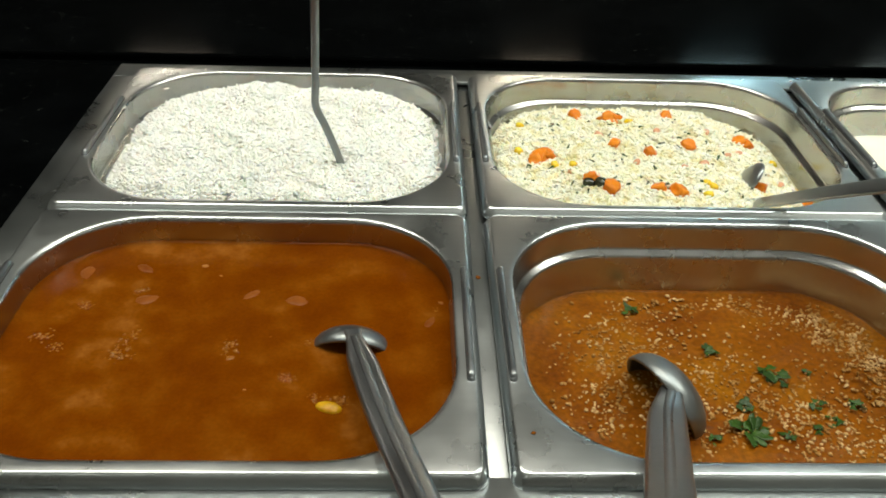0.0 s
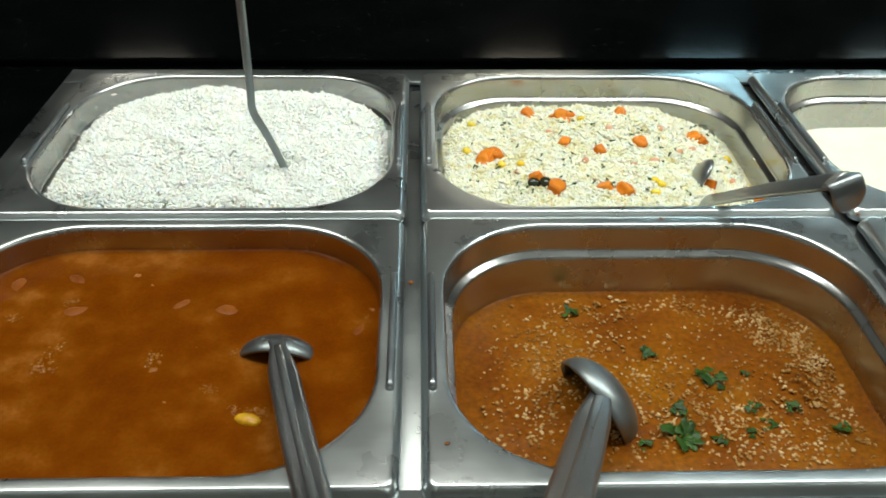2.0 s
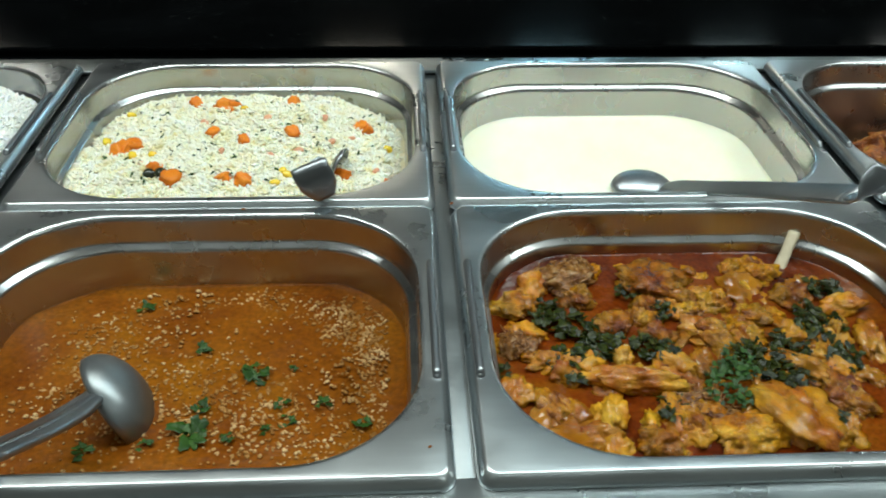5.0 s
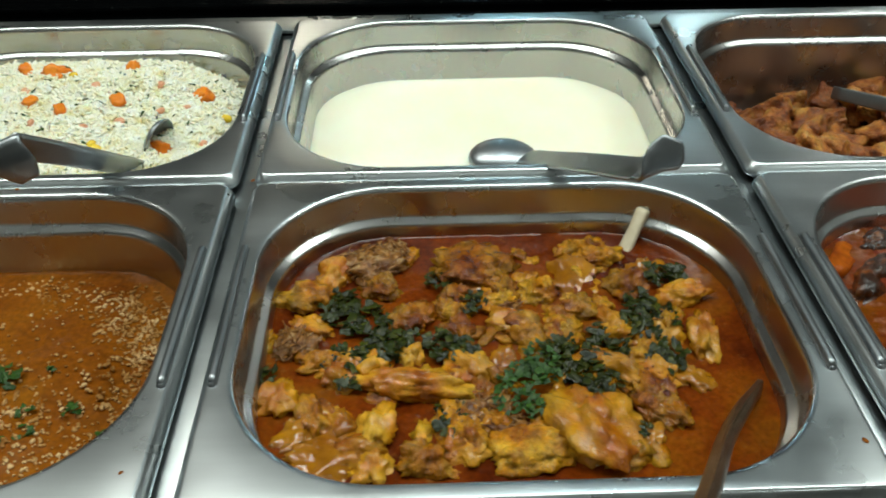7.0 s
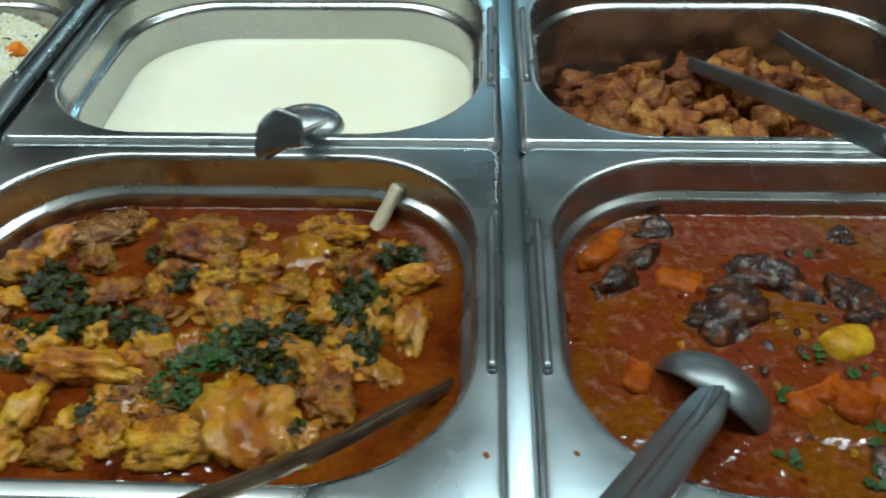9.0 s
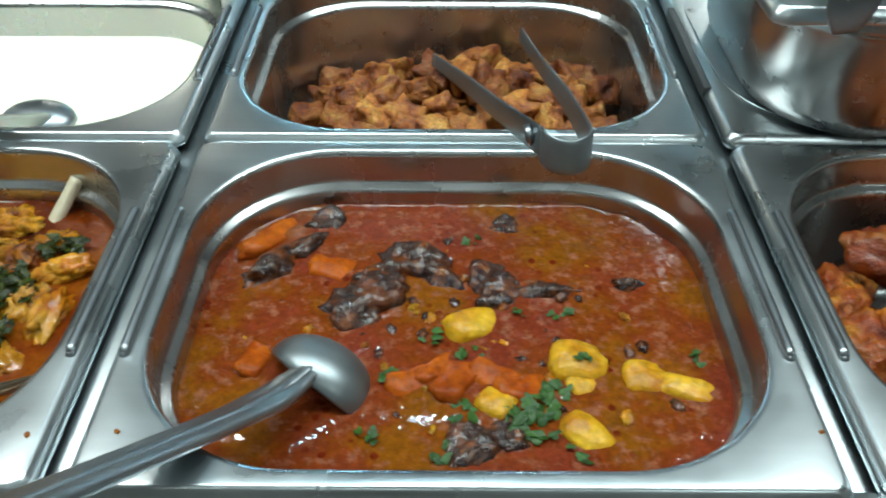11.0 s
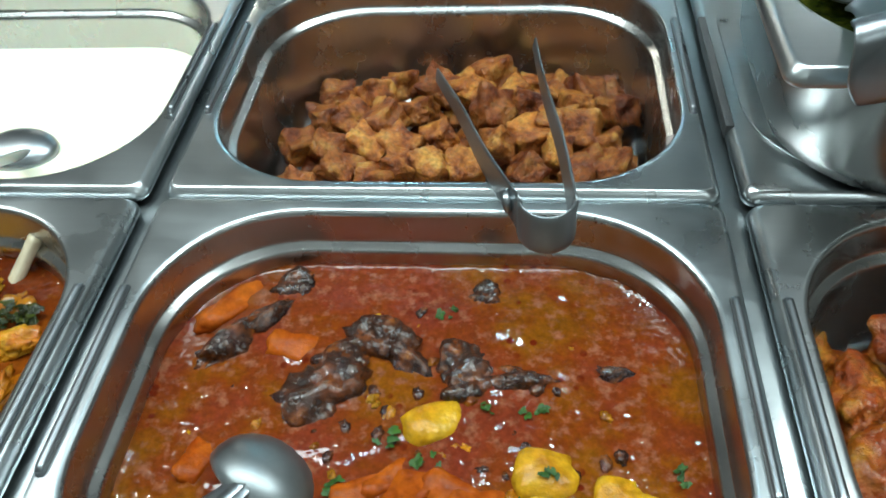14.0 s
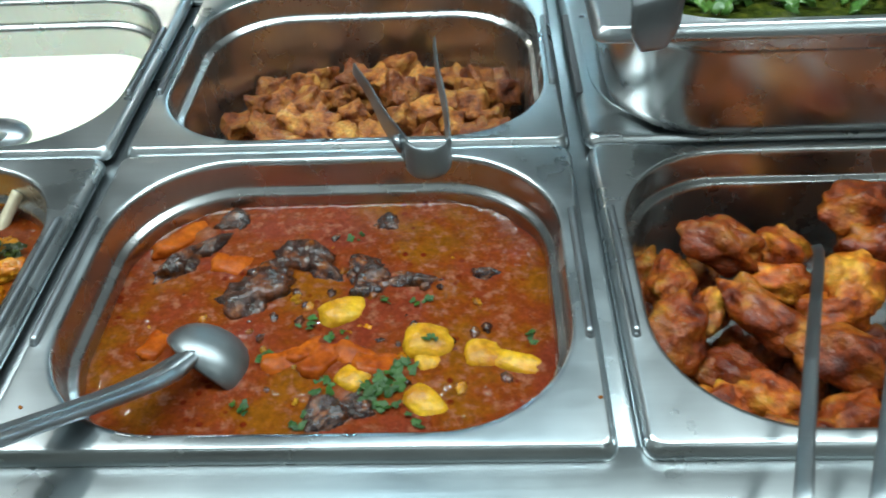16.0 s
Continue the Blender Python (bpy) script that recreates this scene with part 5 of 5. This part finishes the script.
# handle of a spoon in the fried chicken
tool = tagged(empty("chicken_tongs", pose(0, 0, 0)), "long thin steel tongs standing in the fried chicken", "tongs")
for dx in (0.0, 0.050):
    bm = bmesh.new()
    sweep(bm, curve_points([(1.166 + dx, 0.178, 0.868), (1.150 + dx, 0.140, 0.892), (1.104 + dx * 0.8, 0.035, 0.936), (1.050 + dx * 0.5, -0.090, 0.990)], 8), 0.0034, 0.0013, (1, 0, 0.3), 12)
    part("arm", bm, STEEL_BOWL, tool)
bm = bmesh.new()
sweep(bm, curve_points([(1.0495, -0.091, 0.9905), (1.052, -0.098, 0.994), (1.0595, -0.102, 0.9955), (1.0665, -0.098, 0.994), (1.0685, -0.091, 0.9905)], 6), 0.0013, 0.0042, (0, 1, 0.3), 12)
part("spring_bend", bm, STEEL_TOOL, tool)

# ---------------------------------------------------------------- drips and crumbs on the steel
drip = [lump_mesh("sauce_drip", 220 + i, (0.0028, 0.0022, 0.0005), SAUCE, 0.5, 1.5, 2) for i in range(3)]
r6 = random.Random(12)
for x, y, z, s in [(-0.0015, 0.192, FZ - 0.0036, 0.8), (0.345, 0.258, RIM + 0.0003, 0.6), (0.190, 0.2535, RIM + 0.0003, 0.6), (0.020, 0.030, RIM + 0.0003, 0.5), (0.662, 0.026, RIM + 0.0003, 0.6), (0.700, 0.028, RIM + 0.0003, 0.5), (1.004, 0.030, RIM + 0.0003, 0.5), (0.320, 0.020, RIM + 0.0003, 0.4)]:
    thing("sauce_drip", drip[r6.randrange(3)], pose(x, y, z, 0, 0, r6.uniform(0, 360)) @ Matrix.Scale(s, 4), "dried brown sauce drip on the steel", "drip", "sauce drips on the steel")
stray = grain_mesh("stray_grain", np.array([[0.0, 0.0, 0.0]]), np.array([[1.0, 0.1, 0.0]]), np.array([0.0062]), np.array([0.0019]), RICE_GRAIN)
for x, y, z, a in [(-0.290, 0.473, RIM + 0.001, 20), (-0.262, 0.5215, RIM + 0.001, 100), (-0.318, 0.430, RIM + 0.001, 60), (0.352, 0.541, FZ + 0.0021, 15), (0.372, 0.543, FZ + 0.0021, 25), (0.398, 0.546, FZ + 0.0021, 30), (0.455, 0.5385, FZ + 0.0021, 170), (-0.246, 0.516, RIM + 0.001, 140)]:
    thing("stray_grain", stray, pose(x, y, z, 0, 0, a), "single stray rice grain on the steel rim", "rice grain", "stray rice grains")
